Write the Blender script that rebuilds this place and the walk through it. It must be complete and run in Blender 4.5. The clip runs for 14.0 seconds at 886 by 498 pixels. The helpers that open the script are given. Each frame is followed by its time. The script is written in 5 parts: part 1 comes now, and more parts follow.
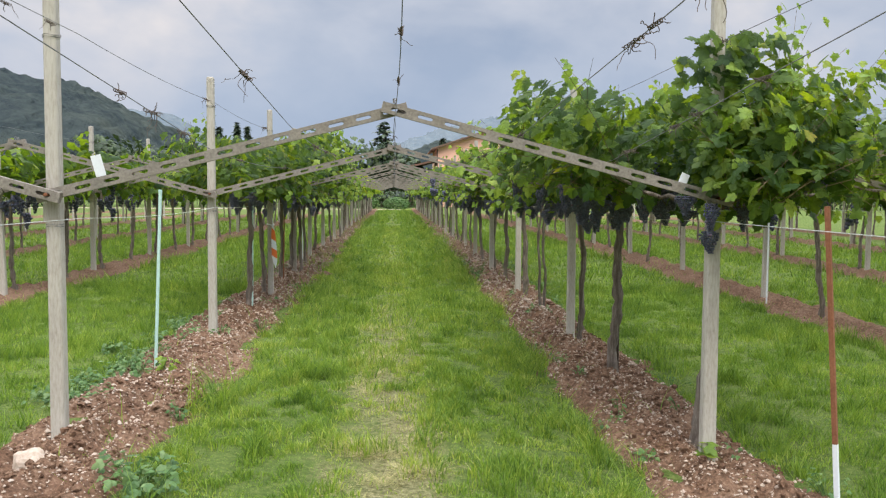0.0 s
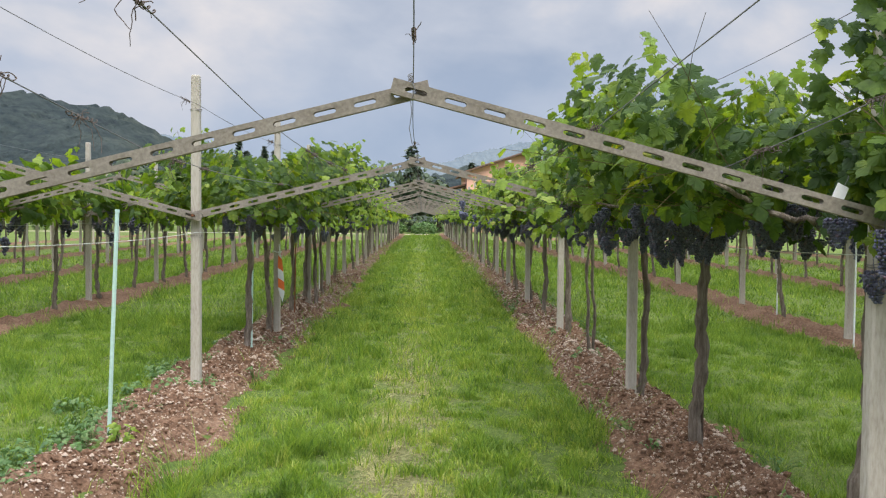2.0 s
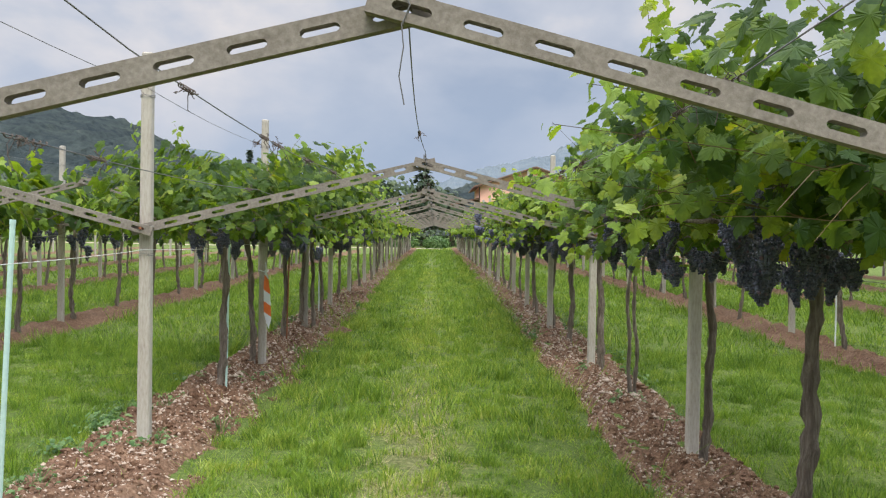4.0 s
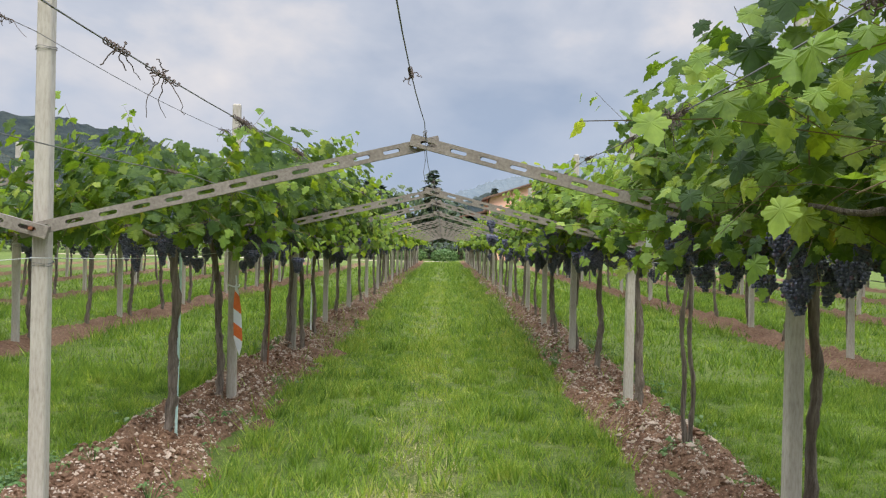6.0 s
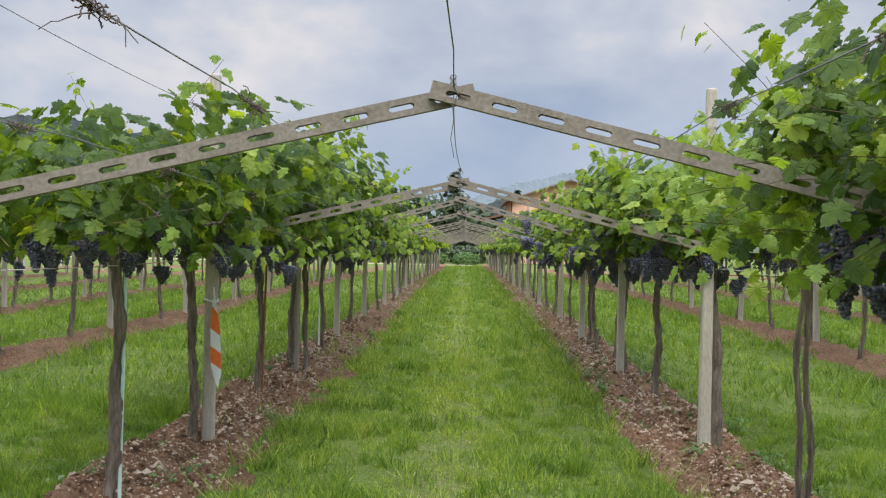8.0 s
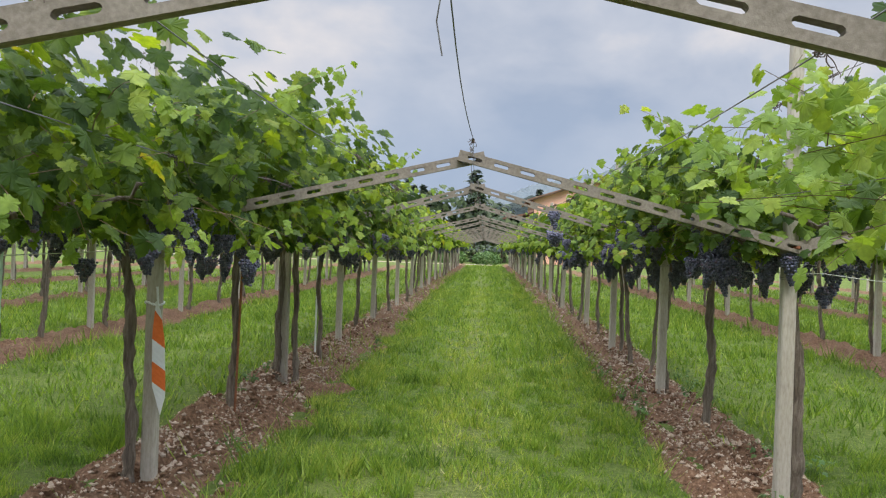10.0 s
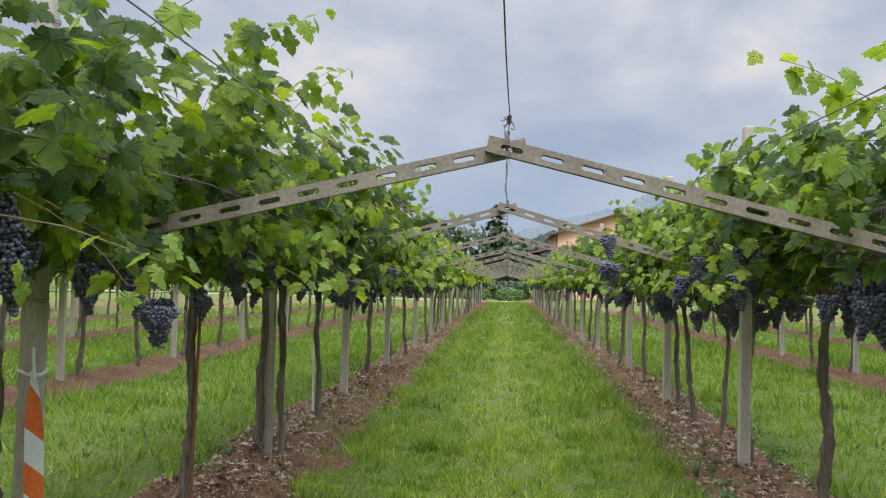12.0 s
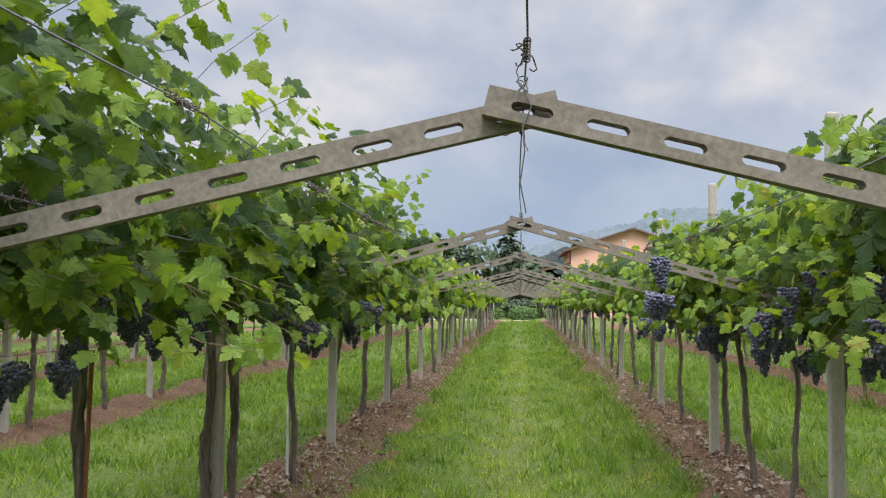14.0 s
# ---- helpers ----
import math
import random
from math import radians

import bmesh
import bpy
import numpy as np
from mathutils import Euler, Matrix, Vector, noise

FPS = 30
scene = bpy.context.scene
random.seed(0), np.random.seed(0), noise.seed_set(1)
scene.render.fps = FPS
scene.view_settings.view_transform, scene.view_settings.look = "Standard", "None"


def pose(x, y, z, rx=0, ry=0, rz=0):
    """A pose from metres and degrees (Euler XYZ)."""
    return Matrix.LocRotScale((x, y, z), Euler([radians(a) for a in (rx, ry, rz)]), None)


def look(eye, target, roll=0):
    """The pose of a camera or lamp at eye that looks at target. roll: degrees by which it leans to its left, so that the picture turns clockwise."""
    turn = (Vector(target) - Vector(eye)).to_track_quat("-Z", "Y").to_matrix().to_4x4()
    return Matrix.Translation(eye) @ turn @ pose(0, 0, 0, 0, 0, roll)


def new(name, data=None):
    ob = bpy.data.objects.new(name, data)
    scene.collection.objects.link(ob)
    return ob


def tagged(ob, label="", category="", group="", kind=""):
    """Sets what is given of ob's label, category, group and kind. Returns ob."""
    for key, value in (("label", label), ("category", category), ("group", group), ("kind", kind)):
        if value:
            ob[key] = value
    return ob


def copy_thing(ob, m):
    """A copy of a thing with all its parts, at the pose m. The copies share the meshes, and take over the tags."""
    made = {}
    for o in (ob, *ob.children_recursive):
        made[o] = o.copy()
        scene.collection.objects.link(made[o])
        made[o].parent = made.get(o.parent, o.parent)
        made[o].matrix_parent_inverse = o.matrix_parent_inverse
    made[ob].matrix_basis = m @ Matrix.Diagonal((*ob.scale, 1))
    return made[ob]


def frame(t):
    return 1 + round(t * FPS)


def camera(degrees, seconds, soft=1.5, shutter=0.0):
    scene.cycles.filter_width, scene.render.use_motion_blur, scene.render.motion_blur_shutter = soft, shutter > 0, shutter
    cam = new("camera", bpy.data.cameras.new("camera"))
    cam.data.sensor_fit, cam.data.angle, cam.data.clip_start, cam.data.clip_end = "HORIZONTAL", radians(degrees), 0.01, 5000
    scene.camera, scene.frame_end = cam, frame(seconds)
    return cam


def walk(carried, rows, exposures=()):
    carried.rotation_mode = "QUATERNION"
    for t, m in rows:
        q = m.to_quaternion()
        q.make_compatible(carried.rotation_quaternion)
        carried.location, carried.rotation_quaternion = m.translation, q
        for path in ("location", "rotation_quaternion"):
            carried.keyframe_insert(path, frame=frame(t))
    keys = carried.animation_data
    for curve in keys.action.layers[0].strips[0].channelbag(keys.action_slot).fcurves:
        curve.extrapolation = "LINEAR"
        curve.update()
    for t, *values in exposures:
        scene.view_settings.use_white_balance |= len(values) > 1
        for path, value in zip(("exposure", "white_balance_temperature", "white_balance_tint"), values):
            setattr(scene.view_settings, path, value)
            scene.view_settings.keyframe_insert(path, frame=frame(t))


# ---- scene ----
cam = camera(54.04, 14.0, soft=1.2)
PATH = [
    (0.0, (-0.133, -2.141, 1.620), (-0.020, -0.149, 1.491), 0.37),
    (0.5, (-0.127, -1.657, 1.602), (-0.029, 0.338, 1.488), 0.26),
    (1.0, (-0.064, -1.190, 1.583), (0.016, 0.805, 1.483), 0.21),
    (1.5, (-0.088, -0.753, 1.581), (-0.024, 1.244, 1.496), 0.35),
    (2.0, (-0.073, -0.312, 1.595), (-0.025, 1.686, 1.523), 0.55),
    (2.5, (-0.002, 0.133, 1.601), (0.030, 2.132, 1.542), 0.82),
    (3.0, (-0.071, 0.543, 1.613), (-0.049, 2.542, 1.560), 0.97),
    (5.5, (0.018, 2.796, 1.577), (0.034, 4.796, 1.560), 1.12),
    (6.0, (-0.008, 3.234, 1.554), (-0.009, 5.234, 1.544), 1.25),
    (6.5, (-0.029, 3.708, 1.551), (-0.042, 5.708, 1.549), 1.26),
    (7.0, (-0.027, 4.193, 1.566), (-0.055, 6.193, 1.566), 1.17),
    (7.5, (-0.077, 4.625, 1.569), (-0.116, 6.624, 1.566), 1.12),
    (10.0, (-0.019, 6.555, 1.523), (-0.117, 8.552, 1.516), 2.07),
    (10.5, (-0.091, 7.027, 1.527), (-0.198, 9.024, 1.537), 1.91),
    (11.0, (-0.072, 7.525, 1.520), (-0.194, 9.521, 1.555), 1.65),
    (11.5, (-0.126, 8.000, 1.511), (-0.263, 9.995, 1.573), 1.50),
    (12.0, (-0.114, 8.450, 1.519), (-0.264, 10.443, 1.594), 1.46),
    (12.5, (-0.115, 8.836, 1.545), (-0.277, 10.827, 1.632), 1.44),
    (13.0, (-0.150, 9.256, 1.569), (-0.324, 11.245, 1.671), 1.15),
    (13.5, (-0.130, 9.692, 1.603), (-0.304, 11.682, 1.714), 0.74),
    (14.0, (-0.132, 10.158, 1.655), (-0.310, 12.147, 1.771), 0.63),
]
walk(cam, [(t, look(eye, target, roll)) for t, eye, target, roll in PATH])

# ---- world and sun ----
world = bpy.data.worlds.new("sky")
scene.world = world
world.use_nodes = True
wn, wl = world.node_tree.nodes, world.node_tree.links
wn.clear()


def wnode(kind, **values):
    n = wn.new(kind)
    for key, value in values.items():
        n.inputs[key].default_value = value
    return n


sky = wn.new("ShaderNodeTexSky")
sky.sky_type, sky.sun_disc = "NISHITA", False
sky.sun_elevation, sky.sun_rotation = radians(56.8), radians(169.5)
coord = wn.new("ShaderNodeTexCoord")
stretch = wn.new("ShaderNodeMapping")
stretch.inputs["Scale"].default_value = (1.0, 1.0, 1.7)
big = wnode("ShaderNodeTexNoise", Scale=2.6, Detail=6.0, Roughness=0.52, Distortion=0.25)
fine = wnode("ShaderNodeTexNoise", Scale=7.5, Detail=5.0, Roughness=0.5, Distortion=0.2)
wl.new(coord.outputs["Generated"], stretch.inputs["Vector"])
wl.new(stretch.outputs[0], big.inputs["Vector"])
wl.new(stretch.outputs[0], fine.inputs["Vector"])
blend = wn.new("ShaderNodeMix")
blend.data_type = "FLOAT"
blend.inputs[0].default_value = 0.3
wl.new(big.outputs["Fac"], blend.inputs[2])
wl.new(fine.outputs["Fac"], blend.inputs[3])
cloud = wn.new("ShaderNodeValToRGB")
cr = cloud.color_ramp
cr.elements[0].position, cr.elements[0].color = 0.37, (0.40, 0.475, 0.62, 1)
cr.elements[1].position, cr.elements[1].color = 0.64, (1.0, 0.92, 0.88, 1)
mid = cr.elements.new(0.5)
mid.color = (0.61, 0.65, 0.75, 1)
wl.new(blend.outputs[0], cloud.inputs["Fac"])
# an overcast sky is brighter towards the zenith
split = wn.new("ShaderNodeSeparateXYZ")
wl.new(coord.outputs["Generated"], split.inputs[0])
rise = wn.new("ShaderNodeMapRange")
rise.inputs["From Min"].default_value, rise.inputs["From Max"].default_value = 0.33, 0.85
rise.inputs["To Min"].default_value, rise.inputs["To Max"].default_value = 1.0, 6.0
wl.new(split.outputs["Z"], rise.inputs["Value"])
# the far cloud base is bluer and darker than the cloud overhead
base = wn.new("ShaderNodeMapRange")
base.interpolation_type = "SMOOTHSTEP"
base.inputs["From Min"].default_value, base.inputs["From Max"].default_value = 0.06, 0.24
base.inputs["To Min"].default_value, base.inputs["To Max"].default_value = 0.62, 0.0
wl.new(split.outputs["Z"], base.inputs["Value"])
haze = wn.new("ShaderNodeMix")
haze.data_type = "RGBA"
haze.inputs[7].default_value = (0.39, 0.495, 0.685, 1)
wl.new(base.outputs[0], haze.inputs[0])
wl.new(cloud.outputs["Color"], haze.inputs[6])
cover = wn.new("ShaderNodeVectorMath")
cover.operation = "SCALE"
wl.new(haze.outputs[2], cover.inputs[0])
wl.new(rise.outputs[0], cover.inputs["Scale"])
clear = wn.new("ShaderNodeBackground")
clear.inputs["Strength"].default_value = 0.06
wl.new(sky.outputs[0], clear.inputs["Color"])
cloudy = wn.new("ShaderNodeBackground")
wl.new(cover.outputs[0], cloudy.inputs["Color"])
mixed = wn.new("ShaderNodeMixShader")
mixed.inputs[0].default_value = 0.9
out = wn.new("ShaderNodeOutputWorld")
wl.new(clear.outputs[0], mixed.inputs[1])
wl.new(cloudy.outputs[0], mixed.inputs[2])
wl.new(mixed.outputs[0], out.inputs["Surface"])

sun = new("sun", bpy.data.lights.new("sun", "SUN"))
sun.data.energy, sun.data.angle, sun.data.color = 2.1, radians(24), (1.0, 0.94, 0.84)
sun.matrix_world = look((5, -27, 42), (0, 0, 0))
scene.view_settings.exposure = 0.0


# ---- materials ----
def material(name, rough=0.8, metal=0.0, spec=0.5):
    m = bpy.data.materials.new(name)
    m.use_nodes = True
    b = m.node_tree.nodes["Principled BSDF"]
    b.inputs["Roughness"].default_value, b.inputs["Metallic"].default_value = rough, metal
    b.inputs["Specular IOR Level"].default_value = spec
    return m, m.node_tree.nodes, m.node_tree.links, b


def ramp(nodes, stops):
    r = nodes.new("ShaderNodeValToRGB")
    e = r.color_ramp.elements
    while len(e) < len(stops):
        e.new(0.5)
    for el, (p, c) in zip(e, stops):
        el.position, el.color = p, (*c, 1)
    return r


def noise_node(nodes, links, scale, detail=4.0, rough=0.55, space="Object", stretch3=None):
    n = nodes.new("ShaderNodeTexNoise")
    n.inputs["Scale"].default_value, n.inputs["Detail"].default_value, n.inputs["Roughness"].default_value = scale, detail, rough
    if space == "World":
        g = nodes.new("ShaderNodeNewGeometry")
        src = g.outputs["Position"]
    else:
        src = nodes.new("ShaderNodeTexCoord").outputs["Object"]
    if stretch3:
        mp = nodes.new("ShaderNodeMapping")
        mp.inputs["Scale"].default_value = stretch3
        links.new(src, mp.inputs["Vector"])
        src = mp.outputs[0]
    links.new(src, n.inputs["Vector"])
    return n


def bump(nodes, links, height, bsdf, strength, distance):
    b = nodes.new("ShaderNodeBump")
    b.inputs["Strength"].default_value, b.inputs["Distance"].default_value = strength, distance
    links.new(height, b.inputs["Height"])
    links.new(b.outputs[0], bsdf.inputs["Normal"])


def mix_color(nodes, links, fac, a, b, mode="MIX"):
    m = nodes.new("ShaderNodeMix")
    m.data_type, m.blend_type = "RGBA", mode
    for sock, val in ((m.inputs[0], fac), (m.inputs[6], a), (m.inputs[7], b)):
        if hasattr(val, "links"):
            links.new(val, sock)
        elif isinstance(val, tuple):
            sock.default_value = (*val, 1)
        else:
            sock.default_value = val
    return m.outputs[2]


def two_scale(name, rough, coarse, fine_c, s1, s2, bump_strength=0.4, bump_distance=0.004, stretch3=None, space="Object", fac=0.5, metal=0.0, spec=0.4):
    """A surface with broad stains and fine grain."""
    m, n, l, b = material(name, rough, metal, spec)
    n1 = noise_node(n, l, s1, 5.0, 0.6, space, stretch3)
    n2 = noise_node(n, l, s2, 6.0, 0.65, space, stretch3)
    c1, c2 = ramp(n, coarse), ramp(n, fine_c)
    l.new(n1.outputs["Fac"], c1.inputs["Fac"])
    l.new(n2.outputs["Fac"], c2.inputs["Fac"])
    l.new(mix_color(n, l, fac, c1.outputs[0], c2.outputs[0]), b.inputs["Base Color"])
    bump(n, l, n2.outputs["Fac"], b, bump_strength, bump_distance)
    return m


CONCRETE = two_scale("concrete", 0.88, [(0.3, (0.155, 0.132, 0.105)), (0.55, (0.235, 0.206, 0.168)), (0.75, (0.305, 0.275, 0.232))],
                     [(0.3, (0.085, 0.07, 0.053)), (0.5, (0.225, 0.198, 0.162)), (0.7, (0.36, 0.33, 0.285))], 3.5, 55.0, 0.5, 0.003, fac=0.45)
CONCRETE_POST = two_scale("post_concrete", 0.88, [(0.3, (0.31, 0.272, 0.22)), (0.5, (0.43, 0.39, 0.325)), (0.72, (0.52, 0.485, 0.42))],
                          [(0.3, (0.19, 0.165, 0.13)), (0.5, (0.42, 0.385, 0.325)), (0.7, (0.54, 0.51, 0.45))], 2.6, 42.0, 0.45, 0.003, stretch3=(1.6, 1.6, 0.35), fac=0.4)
BARK = two_scale("bark", 0.92, [(0.3, (0.095, 0.074, 0.06)), (0.55, (0.20, 0.162, 0.13)), (0.75, (0.34, 0.29, 0.24))],
                 [(0.35, (0.045, 0.034, 0.028)), (0.52, (0.21, 0.172, 0.138)), (0.68, (0.42, 0.37, 0.31))], 9.0, 52.0, 1.0, 0.03, stretch3=(1, 1, 0.10), spec=0.2)
CANE = two_scale("cane", 0.75, [(0.3, (0.11, 0.065, 0.034)), (0.7, (0.20, 0.125, 0.06))], [(0.3, (0.09, 0.075, 0.03)), (0.7, (0.18, 0.145, 0.065))], 6.0, 60.0, 0.3, 0.002)
SOIL = two_scale("soil", 0.97, [(0.3, (0.108, 0.062, 0.039)), (0.5, (0.17, 0.102, 0.064)), (0.72, (0.265, 0.175, 0.115))],
                 [(0.36, (0.042, 0.022, 0.014)), (0.5, (0.165, 0.092, 0.055)), (0.66, (0.38, 0.25, 0.165))], 1.7, 30.0, 1.0, 0.03, space="World", spec=0.1)
STONE = two_scale("limestone", 0.9, [(0.3, (0.30, 0.21, 0.145)), (0.6, (0.46, 0.36, 0.27)), (0.8, (0.60, 0.52, 0.43))],
                  [(0.3, (0.30, 0.22, 0.15)), (0.7, (0.60, 0.53, 0.45))], 5.0, 40.0, 0.5, 0.004, space="World")
WIRE = two_scale("galvanised_wire", 0.55, [(0.3, (0.13, 0.13, 0.13)), (0.7, (0.22, 0.22, 0.22))], [(0.3, (0.09, 0.07, 0.06)), (0.7, (0.24, 0.24, 0.23))], 4.0, 60.0, 0.2, 0.001, metal=0.5)
HOSE = two_scale("pale_hose", 0.6, [(0.3, (0.45, 0.45, 0.42)), (0.7, (0.6, 0.6, 0.57))], [(0.3, (0.4, 0.4, 0.37)), (0.7, (0.62, 0.62, 0.6))], 4.0, 30.0, 0.2, 0.001)
TENDRIL = two_scale("dead_tendril", 0.9, [(0.3, (0.05, 0.035, 0.03)), (0.7, (0.12, 0.085, 0.065))], [(0.3, (0.05, 0.04, 0.03)), (0.7, (0.13, 0.1, 0.08))], 9.0, 60.0, 0.3, 0.002)
MINT = two_scale("mint_fibreglass", 0.5, [(0.3, (0.40, 0.58, 0.52)), (0.7, (0.52, 0.70, 0.63))], [(0.3, (0.38, 0.54, 0.48)), (0.7, (0.55, 0.72, 0.66))], 4.0, 50.0, 0.2, 0.001)
RUST = two_scale("rusty_steel", 0.85, [(0.3, (0.16, 0.055, 0.025)), (0.7, (0.30, 0.11, 0.05))], [(0.3, (0.12, 0.045, 0.022)), (0.7, (0.34, 0.15, 0.075))], 5.0, 60.0, 0.5, 0.002)
WHITE = two_scale("white_plastic", 0.5, [(0.3, (0.70, 0.73, 0.75)), (0.7, (0.80, 0.82, 0.83))], [(0.3, (0.66, 0.68, 0.69)), (0.7, (0.82, 0.83, 0.84))], 5.0, 50.0, 0.1, 0.001)
ORANGE = two_scale("orange_film", 0.45, [(0.3, (0.72, 0.13, 0.02)), (0.7, (0.82, 0.19, 0.035))], [(0.3, (0.64, 0.12, 0.02)), (0.7, (0.86, 0.22, 0.05))], 5.0, 40.0, 0.2, 0.002)
PLASTER = two_scale("peach_plaster", 0.9, [(0.3, (0.78, 0.42, 0.31)), (0.7, (0.86, 0.50, 0.38))], [(0.3, (0.75, 0.41, 0.30)), (0.7, (0.87, 0.53, 0.41))], 0.4, 6.0, 0.3, 0.01)
ROOF = two_scale("roof_tile", 0.9, [(0.3, (0.14, 0.075, 0.05)), (0.7, (0.24, 0.13, 0.09))], [(0.3, (0.12, 0.07, 0.05)), (0.7, (0.28, 0.16, 0.11))], 0.7, 9.0, 0.4, 0.02)
DARKWOOD = two_scale("dark_wood", 0.8, [(0.3, (0.045, 0.03, 0.022)), (0.7, (0.09, 0.06, 0.042))], [(0.3, (0.04, 0.028, 0.02)), (0.7, (0.10, 0.07, 0.05))], 2.0, 18.0, 0.3, 0.004)
# Woods seen through distance: the haze is put into the colour as blue-grey.
HAZED_FOREST = two_scale("hazed_wooded_hill", 1.0, [(0.35, (0.038, 0.05, 0.055)), (0.52, (0.055, 0.07, 0.066)), (0.62, (0.115, 0.13, 0.10))],
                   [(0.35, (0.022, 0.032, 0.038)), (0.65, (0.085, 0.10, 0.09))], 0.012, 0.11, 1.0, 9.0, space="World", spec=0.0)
# Paler and bluer still: aerial haze is painted into the far hills' colour.
HAZED_HILL = two_scale("hazed_far_hill", 1.0, [(0.35, (0.115, 0.145, 0.165)), (0.65, (0.165, 0.19, 0.20))], [(0.35, (0.10, 0.13, 0.155)), (0.65, (0.18, 0.205, 0.21))], 0.008, 0.09, 0.7, 6.0, space="World", spec=0.0)


def leaf_material(name, stops, through_color, glow=0.45, rough=0.5, patch=0.0, spec=0.35):
    """A leaf: its own tint for each blade, lighter veins of noise, and light coming through."""
    m, n, l, b = material(name, rough, 0.0, spec)
    geo = n.new("ShaderNodeNewGeometry")
    tint = ramp(n, stops)
    pick = geo.outputs["Random Per Island"]
    if patch:            # tufts and lighter patches of the sward
        wide = noise_node(n, l, 1.5, 6.0, 0.75, "World")
        span = n.new("ShaderNodeMapRange")
        span.inputs["From Min"].default_value, span.inputs["From Max"].default_value = 0.36, 0.64
        l.new(wide.outputs["Fac"], span.inputs["Value"])
        mx = n.new("ShaderNodeMix")
        mx.data_type = "FLOAT"
        mx.inputs[0].default_value = patch
        l.new(pick, mx.inputs[2])
        l.new(span.outputs[0], mx.inputs[3])
        pick = mx.outputs[0]
    l.new(pick, tint.inputs["Fac"])
    mottle = noise_node(n, l, 30.0, 4.0, 0.6)
    shade = ramp(n, [(0.3, (0.72, 0.74, 0.70)), (0.7, (1.15, 1.12, 1.05))])
    l.new(mottle.outputs["Fac"], shade.inputs["Fac"])
    base = mix_color(n, l, 1.0, tint.outputs[0], shade.outputs[0], "MULTIPLY")
    l.new(base, b.inputs["Base Color"])
    bump(n, l, mottle.outputs["Fac"], b, 0.3, 0.004)
    tr = n.new("ShaderNodeBsdfTranslucent")
    l.new(mix_color(n, l, 1.0, base, through_color, "MULTIPLY"), tr.inputs["Color"])
    ms = n.new("ShaderNodeMixShader")
    ms.inputs[0].default_value = glow
    l.new(b.outputs[0], ms.inputs[1])
    l.new(tr.outputs[0], ms.inputs[2])
    l.new(ms.outputs[0], n["Material Output"].inputs["Surface"])
    return m


LEAF = leaf_material("vine_leaf", [(0.0, (0.022, 0.052, 0.019)), (0.35, (0.048, 0.095, 0.026)), (0.68, (0.098, 0.165, 0.031)), (0.9, (0.20, 0.275, 0.042)), (1.0, (0.36, 0.31, 0.07))], (2.15, 1.9, 0.45), 0.5, rough=0.52, patch=0.35, spec=0.22)
LEAF_YOUNG = leaf_material("young_vine_leaf", [(0.0, (0.12, 0.215, 0.036)), (0.6, (0.21, 0.32, 0.05)), (0.97, (0.34, 0.41, 0.075)), (1.0, (0.42, 0.24, 0.06))], (1.55, 1.45, 0.6), 0.45, rough=0.5, patch=0.3, spec=0.3)
GRASS = leaf_material("grass_blade", [(0.0, (0.043, 0.095, 0.017)), (0.35, (0.115, 0.203, 0.032)), (0.7, (0.228, 0.335, 0.054)), (1.0, (0.45, 0.47, 0.15))], (1.5, 1.5, 0.7), 0.43, 0.55, 0.5)
GRASS_LIGHT = leaf_material("light_grass_blade", [(0.0, (0.13, 0.23, 0.034)), (0.5, (0.26, 0.37, 0.063)), (1.0, (0.48, 0.50, 0.17))], (1.65, 1.45, 0.7), 0.43, 0.55, 0.45)
STRAW = leaf_material("dry_grass", [(0.0, (0.27, 0.29, 0.09)), (0.5, (0.40, 0.36, 0.16)), (1.0, (0.55, 0.48, 0.27))], (1.0, 1.0, 0.8), 0.2, 0.7)
WEED = leaf_material("weed_leaf", [(0.0, (0.06, 0.13, 0.04)), (0.6, (0.10, 0.20, 0.055)), (1.0, (0.19, 0.28, 0.11))], (1.2, 1.2, 0.8), 0.3)
TREE_LEAF = leaf_material("tree_leaf", [(0.0, (0.03, 0.052, 0.024)), (0.6, (0.055, 0.09, 0.036)), (1.0, (0.10, 0.14, 0.05))], (1.0, 1.0, 0.7), 0.2)
CONIFER = leaf_material("conifer_needles", [(0.0, (0.035, 0.06, 0.042)), (0.6, (0.07, 0.105, 0.066)), (1.0, (0.12, 0.15, 0.09))], (1.0, 1.0, 0.8), 0.12)

GROUND, gn, gl, gb = material("meadow_ground", 0.95, 0.0, 0.1)
g1 = noise_node(gn, gl, 0.55, 5.0, 0.6, "World")
g2 = noise_node(gn, gl, 22.0, 8.0, 0.78, "World")
ga = ramp(gn, [(0.3, (0.062, 0.105, 0.02)), (0.5, (0.098, 0.15, 0.03)), (0.7, (0.165, 0.20, 0.05))])
gbm = ramp(gn, [(0.34, (0.028, 0.044, 0.012)), (0.5, (0.10, 0.14, 0.033)), (0.66, (0.24, 0.26, 0.085))])
gl.new(g1.outputs["Fac"], ga.inputs["Fac"])
gl.new(g2.outputs["Fac"], gbm.inputs["Fac"])
turf = mix_color(gn, gl, 0.62, ga.outputs[0], gbm.outputs[0])
